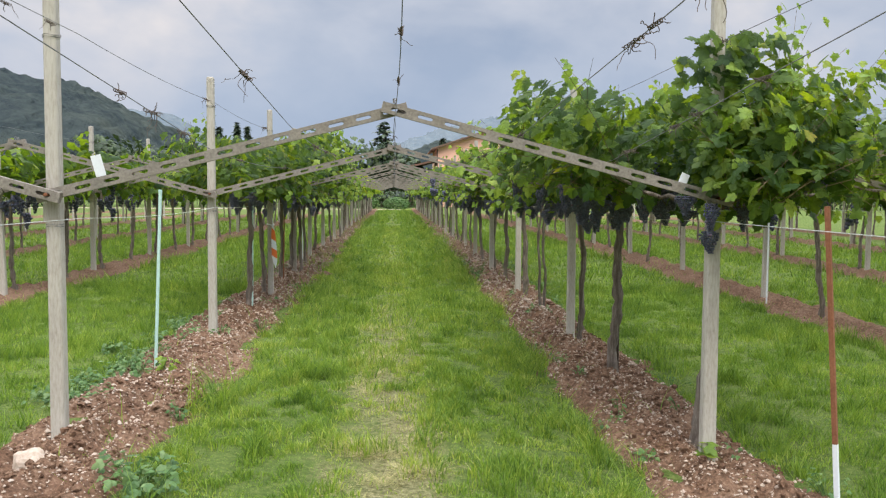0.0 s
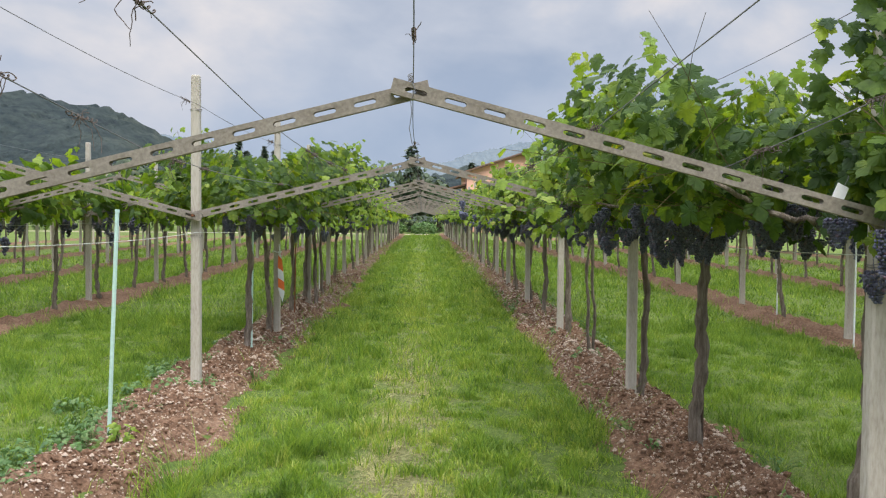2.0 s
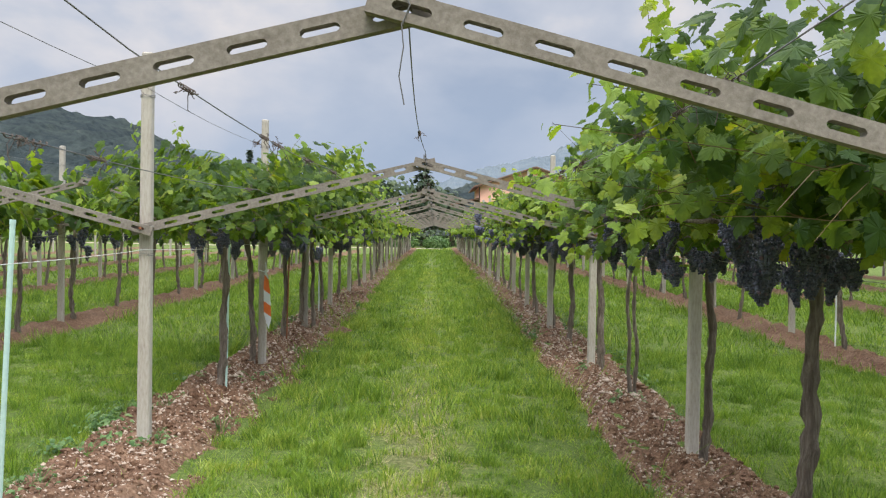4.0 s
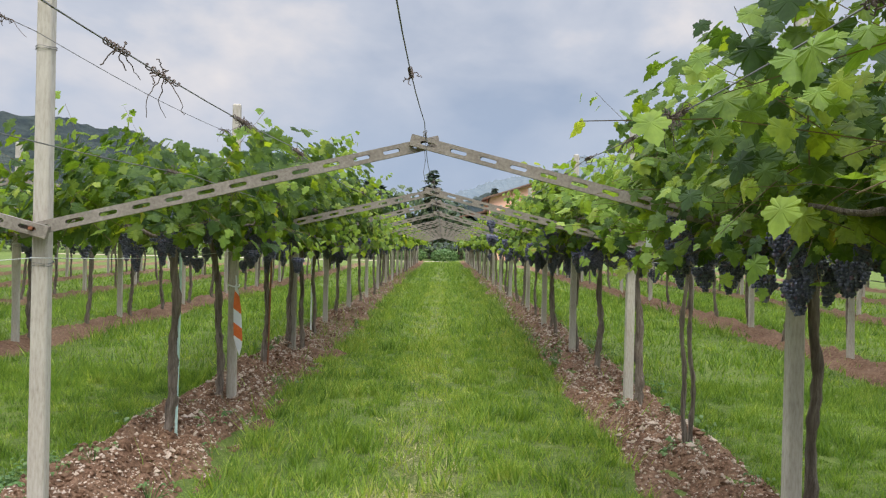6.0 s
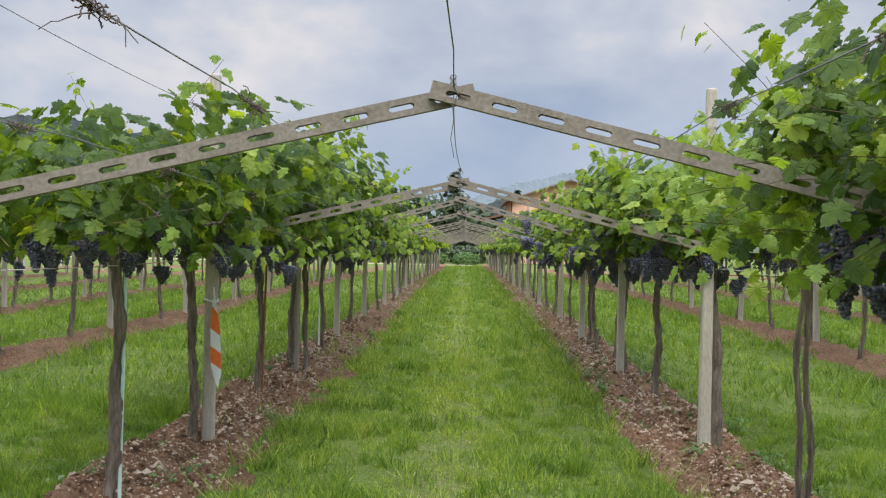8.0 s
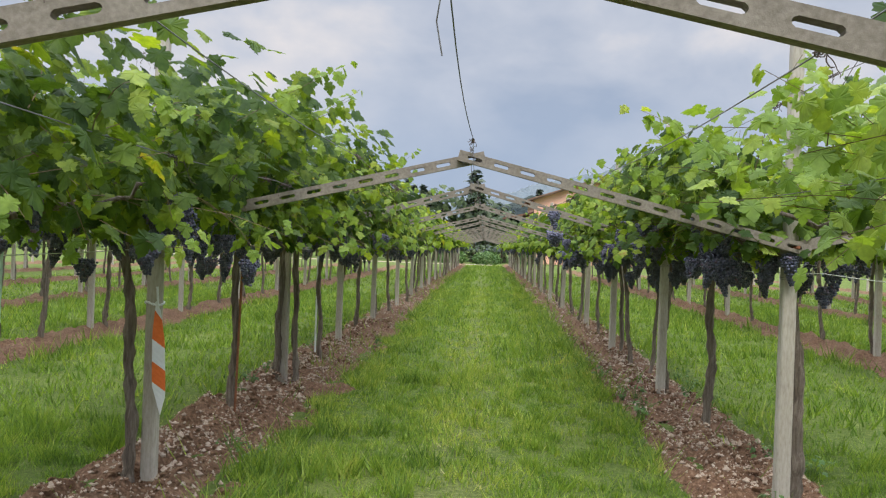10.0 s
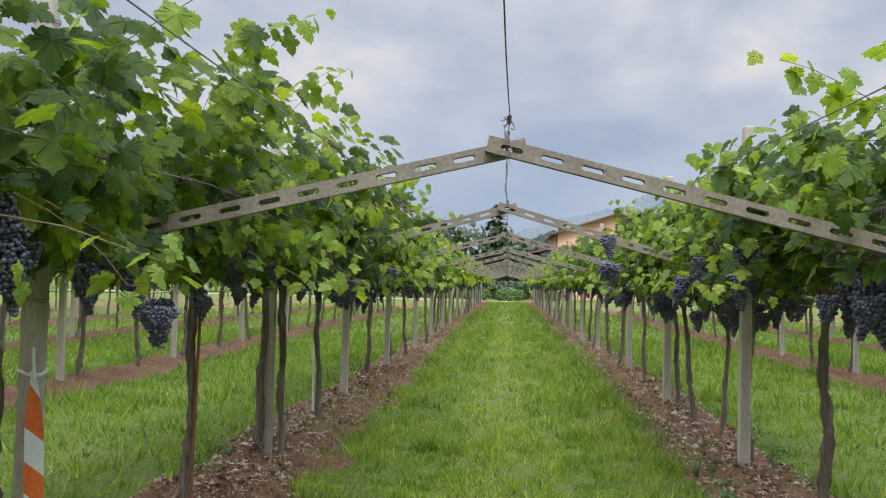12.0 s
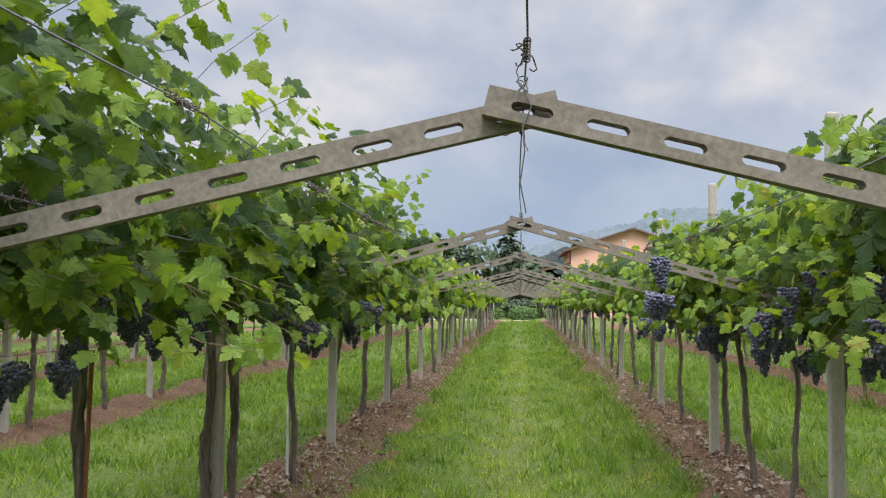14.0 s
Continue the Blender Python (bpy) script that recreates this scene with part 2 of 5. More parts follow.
# the trodden strip of dry litter and bare soil along the lane
gp = gn.new("ShaderNodeNewGeometry")
gx = gn.new("ShaderNodeSeparateXYZ")
gl.new(gp.outputs["Position"], gx.inputs[0])
off = gn.new("ShaderNodeMath")
off.operation = "ADD"
off.inputs[1].default_value = 0.17
gl.new(gx.outputs[0], off.inputs[0])
dist = gn.new("ShaderNodeMath")
dist.operation = "ABSOLUTE"
gl.new(off.outputs[0], dist.inputs[0])
g3 = noise_node(gn, gl, 2.6, 6.0, 0.7, "World")
wide = gn.new("ShaderNodeMath")
wide.operation = "MULTIPLY_ADD"
wide.inputs[1].default_value, wide.inputs[2].default_value = -1.5, 0.75
gl.new(g3.outputs["Fac"], wide.inputs[0])
total = gn.new("ShaderNodeMath")
gl.new(dist.outputs[0], total.inputs[0])
gl.new(wide.outputs[0], total.inputs[1])
strip = gn.new("ShaderNodeMapRange")
strip.inputs["From Min"].default_value, strip.inputs["From Max"].default_value = 0.12, 0.42
strip.inputs["To Min"].default_value, strip.inputs["To Max"].default_value = 0.75, 0.0
gl.new(total.outputs[0], strip.inputs["Value"])
fade = gn.new("ShaderNodeMapRange")      # the strip greens over further along the lane
fade.inputs["From Min"].default_value, fade.inputs["From Max"].default_value = 4.0, 13.0
fade.inputs["To Min"].default_value, fade.inputs["To Max"].default_value = 1.0, 0.2
gl.new(gx.outputs[1], fade.inputs["Value"])
share = gn.new("ShaderNodeMath")
share.operation = "MULTIPLY"
gl.new(strip.outputs[0], share.inputs[0])
gl.new(fade.outputs[0], share.inputs[1])
litter = ramp(gn, [(0.34, (0.07, 0.06, 0.026)), (0.5, (0.20, 0.175, 0.085)), (0.68, (0.42, 0.37, 0.22))])
gl.new(g2.outputs["Fac"], litter.inputs["Fac"])
gl.new(mix_color(gn, gl, share.outputs[0], turf, litter.outputs[0]), gb.inputs["Base Color"])
bump(gn, gl, g2.outputs["Fac"], gb, 0.9, 0.03)

GRAPE, pn, pl, pb = material("dark_grape", 0.42, 0.0, 0.4)
pg = pn.new("ShaderNodeNewGeometry")
pr = ramp(pn, [(0.0, (0.02, 0.02, 0.04)), (0.55, (0.048, 0.05, 0.088)), (0.9, (0.10, 0.108, 0.16)), (1.0, (0.13, 0.055, 0.078))])
pl.new(pg.outputs["Random Per Island"], pr.inputs["Fac"])
bloom = noise_node(pn, pl, 70.0, 3.0, 0.6)
bl = ramp(pn, [(0.35, (0.0, 0.0, 0.0)), (0.75, (0.085, 0.092, 0.125))])
pl.new(bloom.outputs["Fac"], bl.inputs["Fac"])
pl.new(mix_color(pn, pl, 1.0, pr.outputs[0], bl.outputs[0], "ADD"), pb.inputs["Base Color"])


# ---- mesh helpers ----
rng = np.random.default_rng(7)


def tri_mesh(name, verts, tris, mat, smooth=False):
    me = bpy.data.meshes.new(name)
    verts, tris = np.asarray(verts, np.float32), np.asarray(tris, np.int32)
    k = tris.shape[1]
    me.vertices.add(len(verts))
    me.vertices.foreach_set("co", verts.ravel())
    me.loops.add(tris.size)
    me.loops.foreach_set("vertex_index", tris.ravel())
    me.polygons.add(len(tris))
    me.polygons.foreach_set("loop_start", np.arange(0, tris.size, k, dtype=np.int32))
    me.polygons.foreach_set("use_smooth", np.full(len(tris), smooth))
    me.update(calc_edges=True)
    me.materials.append(mat)
    return me


def bm_mesh(name, bm, mat, smooth=False):
    me = bpy.data.meshes.new(name)
    bm.to_mesh(me)
    bm.free()
    for p in me.polygons:
        p.use_smooth = smooth
    me.materials.append(mat)
    return me


def part(name, me, parent, label="", at=None, kind=""):
    ob = new(name, me)
    ob.parent = parent
    if at is not None:
        ob.matrix_basis = at
    return tagged(ob, label, kind=kind)


def tube(points, radii, segs=7, rough=0.0, cap=True):
    """Verts and quads-as-triangles of a tube along points."""
    P = np.asarray(points, float)
    n = len(P)
    R = np.broadcast_to(np.asarray(radii, float), (n,))
    T = np.gradient(P, axis=0)
    T /= np.linalg.norm(T, axis=1)[:, None] + 1e-9
    ref = np.array([1.0, 0, 0]) if abs(T[0, 0]) < 0.7 else np.array([0, 1.0, 0])
    A = np.cross(T, ref)
    A /= np.linalg.norm(A, axis=1)[:, None] + 1e-9
    B = np.cross(T, A)
    a = np.linspace(0, 2 * np.pi, segs, endpoint=False)
    rr = R[:, None] * (1 + rough * rng.uniform(-1, 1, (n, segs)))
    V = P[:, None] + rr[..., None] * (np.cos(a)[None, :, None] * A[:, None] + np.sin(a)[None, :, None] * B[:, None])
    V = V.reshape(-1, 3)
    F = []
    for i in range(n - 1):
        for j in range(segs):
            p, q, r, s = i * segs + j, i * segs + (j + 1) % segs, (i + 1) * segs + (j + 1) % segs, (i + 1) * segs + j
            F += [(p, q, r), (p, r, s)]
    if cap:
        V = np.vstack([V, P[:1], P[-1:]])
        for j in range(segs):
            F += [(len(V) - 2, (j + 1) % segs, j), (len(V) - 1, (n - 1) * segs + j, (n - 1) * segs + (j + 1) % segs)]
    return V, np.array(F)


def join(pieces):
    V, F, k = [], [], 0
    for v, f in pieces:
        V.append(v)
        F.append(np.asarray(f) + k)
        k += len(v)
    return np.vstack(V), np.vstack(F)


def box_bm(sx, sy, sz, bevel=0.0, segs=2):
    """A box standing on z = 0, centred in x and y."""
    bm = bmesh.new()
    bmesh.ops.create_cube(bm, size=1, matrix=Matrix.Translation((0, 0, sz / 2)) @ Matrix.Diagonal((sx, sy, sz, 1)))
    if bevel:
        bmesh.ops.bevel(bm, geom=bm.edges[:], offset=bevel, segments=segs, affect="EDGES", profile=0.6)
    return bm


def value_noise(x, y, scale, seed=0):
    """Smooth noise in 0..1 on the plane."""
    r = np.random.default_rng(seed)
    tab = r.random((256, 256))
    u, v = np.asarray(x) * scale + 71.3, np.asarray(y) * scale + 37.7
    i, j = np.floor(u).astype(int), np.floor(v).astype(int)
    fu, fv = u - i, v - j
    fu, fv = fu * fu * (3 - 2 * fu), fv * fv * (3 - 2 * fv)
    g = lambda a, b: tab[a % 256, b % 256]
    return (g(i, j) * (1 - fu) + g(i + 1, j) * fu) * (1 - fv) + (g(i, j + 1) * (1 - fu) + g(i + 1, j + 1) * fu) * fv


# ---- plan ----
STEP, Y0 = 4.13, 3.66      # gable spacing, first gable
ROW_L, ROW_R = -2.21, 1.95
ROWS_X = {-6: -22.7, -5: -18.6, -4: -14.5, -3: -10.4, -2: -6.3, -1: ROW_L, 1: ROW_R, 2: 6.03, 3: 10.1, 4: 14.2, 5: 18.3}
RIDGE_Z, JOINT_Z, POST_TOP = 2.15, 1.605, 2.96
NEAR_POSTS = {(-1, 0): (-2.31, 3.59), (-1, 1): (-2.24, 8.07), (-1, 2): (-2.125, 12.03), (-1, 3): (-2.20, 16.02), (-1, 4): (-2.255, 19.96), (-1, 5): (-2.265, 24.15),
              (1, 0): (2.01, 3.59), (1, 1): (2.0, 8.17), (1, 2): (1.95, 12.29), (1, 3): (1.93, 16.10), (1, 4): (1.92, 19.67), (1, 5): (2.0, 23.67)}
RIDGES = {0: (3.66, 2.167), 1: (8.42, 2.155), 2: (12.22, 2.10), 3: (16.0, 2.17), 4: (20.0, 2.16)}  # middle lane: depth, height


def post_xy(row, k):
    return NEAR_POSTS.get((row, k), (ROWS_X[row], Y0 + STEP * k))


# ---- ground ----
def fall(x, y):
    """The ground falls away a little towards the near end of the eastern rows."""
    s = np.clip((np.asarray(x) - 0.3) / 1.6, 0, 1)
    return np.clip(-0.15 + 0.0125 * (np.asarray(y) - 3.6), -0.16, 0.08) * s * s * (3 - 2 * s)


def ground_height(x, y):
    """Lanes lie a little below the beds."""
    return fall(x, y) - 0.11 + 0.03 * value_noise(x, y, 1.3, 3) * (np.abs(x) < 40)


def build_ground():
    xs = np.concatenate([np.linspace(-2500, -60, 14), np.linspace(-50, -17, 12), np.arange(-16, 16, 0.25), np.linspace(17, 50, 12), np.linspace(60, 2500, 14)])
    ys = np.concatenate([np.linspace(-2500, -20, 12), np.arange(-8, 36, 0.3), np.linspace(37, 120, 30), np.linspace(150, 4000, 14)])
    X, Y = np.meshgrid(xs, ys)
    Z = ground_height(X, Y)
    V = np.stack([X, Y, Z], -1).reshape(-1, 3)
    nx = len(xs)
    i = np.arange(len(ys) - 1)[:, None] * nx + np.arange(nx - 1)[None]
    F = np.stack([i, i + 1, i + nx + 1, i + nx], -1).reshape(-1, 4)
    ob = new("ground", tri_mesh("ground", V, F, GROUND, True))
    return tagged(ob, "mown green grass ground between the vine rows", "ground", kind="structure")


def bed_half(y, side, row):
    return (0.55 if abs(row) == 1 else 0.5) - 0.10 * np.clip((y - 15) / 14, 0, 1) * (abs(row) == 1) + 0.09 * (row == -1 and side == 1) + 0.26 * (value_noise(y + side * 40, row * 9.0, 1.1, 11) - 0.5) + 0.16 * (value_noise(y, row * 3.0 + side, 4.5, 12) - 0.5)


def bed_z(x, y, row):
    """Height of the ploughed bed of a row."""
    d = np.abs(x - ROWS_X[row])
    half = np.where(x > ROWS_X[row], bed_half(y, 1, row), bed_half(y, -1, row))
    crown = np.clip(1 - (d / half) ** 2, -0.6, 1)
    clod = (value_noise(x, y, 4, 5) - 0.5) * 0.11 + (value_noise(x, y, 11, 6) - 0.5) * 0.075 + (value_noise(x, y, 27, 7) - 0.5) * 0.032
    clod = clod + 0.04 * np.cos((x - ROWS_X[row]) * 17 + 1.5 * value_noise(x, y, 0.7, 8))
    return fall(x, y) - 0.105 + 0.085 * crown + clod * np.clip(crown + 0.35, 0, 1)


def build_bed(row, y_from, y_to, step):
    x0 = ROWS_X[row]
    xs = x0 + np.linspace(-0.84, 0.84, max(9, int(1.68 / step)))
    ys = np.arange(y_from, y_to, step)
    X, Y = np.meshgrid(xs, ys)
    Z = bed_z(X, Y, row)
    V = np.stack([X, Y, Z], -1).reshape(-1, 3)
    nx = len(xs)
    i = np.arange(len(ys) - 1)[:, None] * nx + np.arange(nx - 1)[None]
    F = np.stack([i, i + 1, i + nx + 1, i + nx], -1).reshape(-1, 4)
    tagged(new("soil_bed", tri_mesh("soil_bed", V, F, SOIL, True)), "ploughed reddish-brown soil bed under a row of vines", "soil bed", "soil beds", "structure")


build_ground()
for row in ROWS_X:
    if abs(row) == 1:
        build_bed(row, -3.0, 15.0, 0.042)
        build_bed(row, 14.97, 85.0, 0.16)
    else:
        build_bed(row, 0.0, 70.0, 0.12 if abs(row) == 2 else 0.2)


# ---- posts and arms ----
def chamfered_post(h, w):
    bm = box_bm(w, w * 0.94, h + 0.3, 0.024, 3)
    bmesh.ops.translate(bm, verts=bm.verts, vec=(0, 0, -0.3))
    for v in bm.verts:
        k = 1 - 0.16 * max(0, v.co.z) / h
        v.co.x, v.co.y = v.co.x * k, v.co.y * k
    return bm


POST_ME = bm_mesh("post_shaft", chamfered_post(POST_TOP, 0.098), CONCRETE_POST, False)
BAND_ME = tri_mesh("wire_tie", *join([tube([(0.056 * math.cos(a), 0.053 * math.sin(a), 0.004 * math.sin(3 * a + i) + i * 0.012) for a in np.linspace(0, 2 * math.pi, 13)], 0.0022, 5) for i in range(2)]), WIRE)


def build_post(x, y, row, k):
    e = new("concrete_post")
    lean = rng.normal(0, 0.5, 2) if (row, k) not in NEAR_POSTS else (0, 0)
    e.matrix_basis = pose(x, y, 0, lean[0], lean[1], rng.normal(0, 4))
    e.location.z = -0.03
    part("shaft", POST_ME, e)
    part("wire_tie", BAND_ME, e, "twisted wire tie", pose(0, 0, 1.42))
    if row == -1 or k > 0:
        part("wire_tie", BAND_ME, e, "twisted wire tie", pose(0, 0, 2.62))
    return tagged(e, "weathered pale concrete trellis post standing in a soil bed", "post", "trellis posts")


def arm_mesh(length, height=0.069, thick=0.042, count=13):
    """A slotted concrete bar along +x from 0, centred in z."""
    bm = bmesh.new()
    margin = 0.02
    p = (length - 2 * margin) / count
    h, t = height / 2, thick / 2
    sl, sh = p * 0.28, height * 0.165
    cells = []
    for c in range(count):
        xc = margin + p * (c + 0.5)
        a, b = xc - p / 2, xc + p / 2
        if c == 0:
            a = 0
        if c == count - 1:
            b = length
        o = [(a, -h), (xc, -h), (b, -h), (b, -h / 2), (b, 0), (b, h / 2), (b, h), (xc, h), (a, h), (a, h / 2), (a, 0), (a, -h / 2)]
        s = [(xc + sl * u, sh * v) for u, v in ((-0.78, -1), (0, -1), (0.78, -1), (0.94, -0.6), (1, 0), (0.94, 0.6), (0.78, 1), (0, 1), (-0.78, 1), (-0.94, 0.6), (-1, 0), (-0.94, -0.6))]
        cells.append((o, s))
    for c, (o, s) in enumerate(cells):
        fo = [bm.verts.new((x, -t, z)) for x, z in o]
        fs = [bm.verts.new((x, -t, z)) for x, z in s]
        bo = [bm.verts.new((x, t, z)) for x, z in o]
        bs = [bm.verts.new((x, t, z)) for x, z in s]
        for i in range(12):
            j = (i + 1) % 12
            bm.faces.new((fo[i], fo[j], fs[j], fs[i]))
            bm.faces.new((bo[j], bo[i], bs[i], bs[j]))
            bm.faces.new((fs[i], fs[j], bs[j], bs[i]))
        rim = [0, 1, 6, 7] + ([8, 9, 10, 11] if c == 0 else []) + ([2, 3, 4, 5] if c == count - 1 else [])
        for i in rim:
            j = (i + 1) % 12
            bm.faces.new((fo[j], fo[i], bo[i], bo[j]))
    bmesh.ops.remove_doubles(bm, verts=bm.verts, dist=0.0005)
    bmesh.ops.recalc_face_normals(bm, faces=bm.faces)
    return bm


ARM_LEN = 2.26
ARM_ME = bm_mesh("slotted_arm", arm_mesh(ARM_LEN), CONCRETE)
bolt = bmesh.new()
bmesh.ops.create_cone(bolt, cap_ends=True, segments=6, radius1=0.012, radius2=0.012, depth=0.02, matrix=Matrix.Rotation(radians(90), 4, "X"))
bmesh.ops.create_cone(bolt, cap_ends=True, segments=10, radius1=0.006, radius2=0.006, depth=0.13, matrix=Matrix.Translation((0, 0.05, 0)) @ Matrix.Rotation(radians(90), 4, "X"))
BOLT_ME = bm_mesh("bolt", bolt, RUST)


def build_arm(gable, foot, top):
    """An arm of a gable, from the post's joint (foot) up to the ridge (top)."""
    f, t = Vector(foot), Vector(top)
    d = t - f
    over = 0.085
    start = f - d.normalized() * over - gable.location
    ang, yaw = math.degrees(math.atan2(d.z, math.hypot(d.x, d.y))), math.degrees(math.atan2(d.y, d.x))
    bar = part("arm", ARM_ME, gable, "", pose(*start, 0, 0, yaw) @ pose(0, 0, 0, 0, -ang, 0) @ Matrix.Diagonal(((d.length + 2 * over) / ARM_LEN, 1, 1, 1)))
    part("bolt", BOLT_ME, bar, "rusty bolt", pose(over, 0.028 if d.x < 0 else -0.028, 0, 0, 0, 180 if d.x < 0 else 0))


def build_gable(foot_a, foot_b, top):
    e = new("trellis_gable")
    e.location = top
    build_arm(e, foot_a, (top[0], top[1] + 0.025, top[2]))
    build_arm(e, foot_b, (top[0], top[1] - 0.025, top[2]))
    n = np.linspace(0, 1, 34)
    knot = np.stack([0.012 * np.cos(n * 34), -0.055 + 0.11 * n, 0.055 - 0.02 * np.cos(n * 21)], 1)
    tail = [(0, -0.05, -0.04), (0.006, -0.055, -0.10), (-0.004, -0.05, -0.17), (0.01, -0.055, -0.24)]
    part("ridge_tie", tri_mesh("ridge_tie", *join([tube(knot, 0.002, 4), tube([(0, -0.05, 0.05), (0.02, -0.056, 0), (0, -0.05, -0.05)], 0.002, 4), tube(tail, 0.0016, 4)]), WIRE), e, "twisted wire tie at the ridge")
    return tagged(e, "pair of slotted grey concrete arms meeting in a low gable", "trellis gable", "trellis gables")


POSTS = {}
for row in ROWS_X:
    last = 19 if abs(row) == 1 else 13
    for k in range(-1 if row > 1 or row < -1 else 0, last):
        x, y = post_xy(row, k)
        if abs(row) > 1 and y < 6:
            continue
        POSTS[row, k] = (x, y)
        build_post(x, y, row, k)
for a, b in ((-6, -5), (-5, -4), (-4, -3), (-3, -2), (-2, -1), (-1, 1), (1, 2), (2, 3), (3, 4), (4, 5)):
    for k in range(0, 19 if (a, b) == (-1, 1) else 13):
        pa, pb = POSTS.get((a, k)) or post_xy(a, k), POSTS.get((b, k)) or post_xy(b, k)
        ym = Y0 + STEP * k
        xm = -0.13 if (a, b) == (-1, 1) else (pa[0] + pb[0]) / 2
        zr = RIDGE_Z + rng.uniform(-0.02, 0.02)
        if (a, b) == (-1, 1):
            ym, zr = RIDGES.get(k, (ym, zr))
        build_gable((pa[0], pa[1] - 0.075, JOINT_Z - 0.012), (pb[0], pb[1] - 0.125, JOINT_Z - 0.012), (xm, ym - 0.075, zr - 0.012))


# ---- wires ----
def wire_z(z, y, sag, rise=0.0):
    """Height of a wire that sags between the gables and climbs towards the near end of the rows."""
    u = ((y - Y0) / STEP) % 1
    return z - sag * 4 * u * (1 - u) + rise * max(0.0, Y0 - y)


def wire_mesh(x, z, y_from, y_to, sag, r, mat, sway=0.0, rise=0.0):
    P = []
    for y in np.arange(y_from, y_to, STEP / 8):
        bow = abs(math.sin(math.pi * (y - Y0) / STEP))
        P.append((x + sway * (bow if y < Y0 else -bow), y, wire_z(z, y, sag if y > Y0 else 0.0, rise)))
    return tri_mesh("wire", *tube(P, r, 5), mat)


def build_wire(x, z, label, y_to=60, sag=0.035, r=0.0023, mat=None, y_from=-3.6, name="trellis_wire", sway=0.0, rise=0.0):
    ob = new(name, wire_mesh(0, z, y_from, y_to, sag, r, mat or WIRE, sway, rise))
    ob.location.x = x
    return tagged(ob, label, "wire", "trellis wires")


def arm_z(x):
    """Top of the arms of the middle lane at x."""
    if x < -0.13:
        return JOINT_Z + (RIDGE_Z - JOINT_Z) * (x - ROW_L) / (-0.13 - ROW_L) + 0.055
    return JOINT_Z + (RIDGE_Z - JOINT_Z) * (ROW_R - x) / (ROW_R + 0.13) + 0.055


# across the lane, height, sideways sway, climb towards the near end
WIRES = [(-0.12, RIDGE_Z + 0.04, 0.018, 0.07), (-0.82, arm_z(-0.82) + 0.03, 0.0, 0.06), (-1.33, arm_z(-1.33), 0.0, 0.085), (0.72, arm_z(0.72) + 0.03, 0.0, 0.055), (1.33, arm_z(1.33) + 0.02, 0.0, 0.1)]
for x, z, sway, rise in WIRES:
    build_wire(x, z, "thin grey steel wire stretched along the trellis arms", sway=sway, rise=rise)
for row, x in ROWS_X.items():
    build_wire(x + 0.055, 2.62, "steel wire strung between the tops of the posts", y_from=-3.6 if abs(row) == 1 else 6)
    build_wire(x + 0.06, 1.44, "pale wire strung along the posts at chest height", mat=HOSE, r=0.0026, sag=0.03, y_from=-3.6 if abs(row) == 1 else 6)


# ---- vines ----
def leaf_template(full=True):
    """A lobed vine leaf in its own plane: stalk at the origin, tip towards +y, unit width."""
    if full:
        half = [(0.10, -0.10), (0.19, -0.17), (0.29, -0.08), (0.38, -0.10), (0.39, 0.01), (0.30, 0.10), (0.43, 0.14), (0.45, 0.23), (0.55, 0.27),
                (0.50, 0.38), (0.40, 0.42), (0.38, 0.50), (0.23, 0.46), (0.29, 0.58), (0.22, 0.66), (0.19, 0.76), (0.08, 0.82)]
    else:
        half = [(0.32, -0.12), (0.54, 0.32), (0.24, 0.40), (0.24, 0.66)]
    pts = half + [(0.0, 0.95)] + [(-x, y) for x, y in half[::-1]]
    P = np.array([(0, 0.22)] + pts)
    z = -0.22 * np.abs(P[:, 0]) - 0.28 * np.clip(P[:, 1], 0, None) ** 2 + 0.05
    z += 0.05 * np.cos(P[:, 0] * 13) * (np.abs(P[:, 0]) > 0.25)
    V = np.column_stack([P, z])
    n = len(pts)
    F = np.array([(0, 1 + i, 1 + (i + 1) % n) for i in range(n)])
    return V, F


LEAF_FULL, LEAF_LOW = leaf_template(True), leaf_template(False)


def place_leaves(pos, normal, heading, size, template):
    """Many copies of the leaf with the given centres, normals, headings and sizes."""
    V0, F0 = template
    n = len(pos)
    N = normal / np.linalg.norm(normal, axis=1)[:, None]
    H = heading - (heading * N).sum(1)[:, None] * N
    H /= np.linalg.norm(H, axis=1)[:, None] + 1e-9
    X = np.cross(H, N)
    curl = rng.uniform(0.4, 1.7, n)
    V = pos[:, None] + size[:, None, None] * (V0[None, :, 0, None] * X[:, None] + V0[None, :, 1, None] * H[:, None] + (V0[None, :, 2] * curl[:, None])[..., None] * N[:, None])
    F = F0[None] + (np.arange(n) * len(V0))[:, None, None]
    return V.reshape(-1, 3), F.reshape(-1, 3)


def shoot_path(start, heading, rise, droop, length, n=16):
    p, P = np.array(start, float), []
    d = np.array([heading[0], heading[1], rise], float)
    d /= np.linalg.norm(d)
    for i in range(n):
        P.append(p.copy())
        d = d + np.array([rng.normal(0, 0.10), rng.normal(0, 0.10), -droop / n + rng.normal(0, 0.05)])
        d /= np.linalg.norm(d)
        p = p + d * length / n
    return np.array(P)


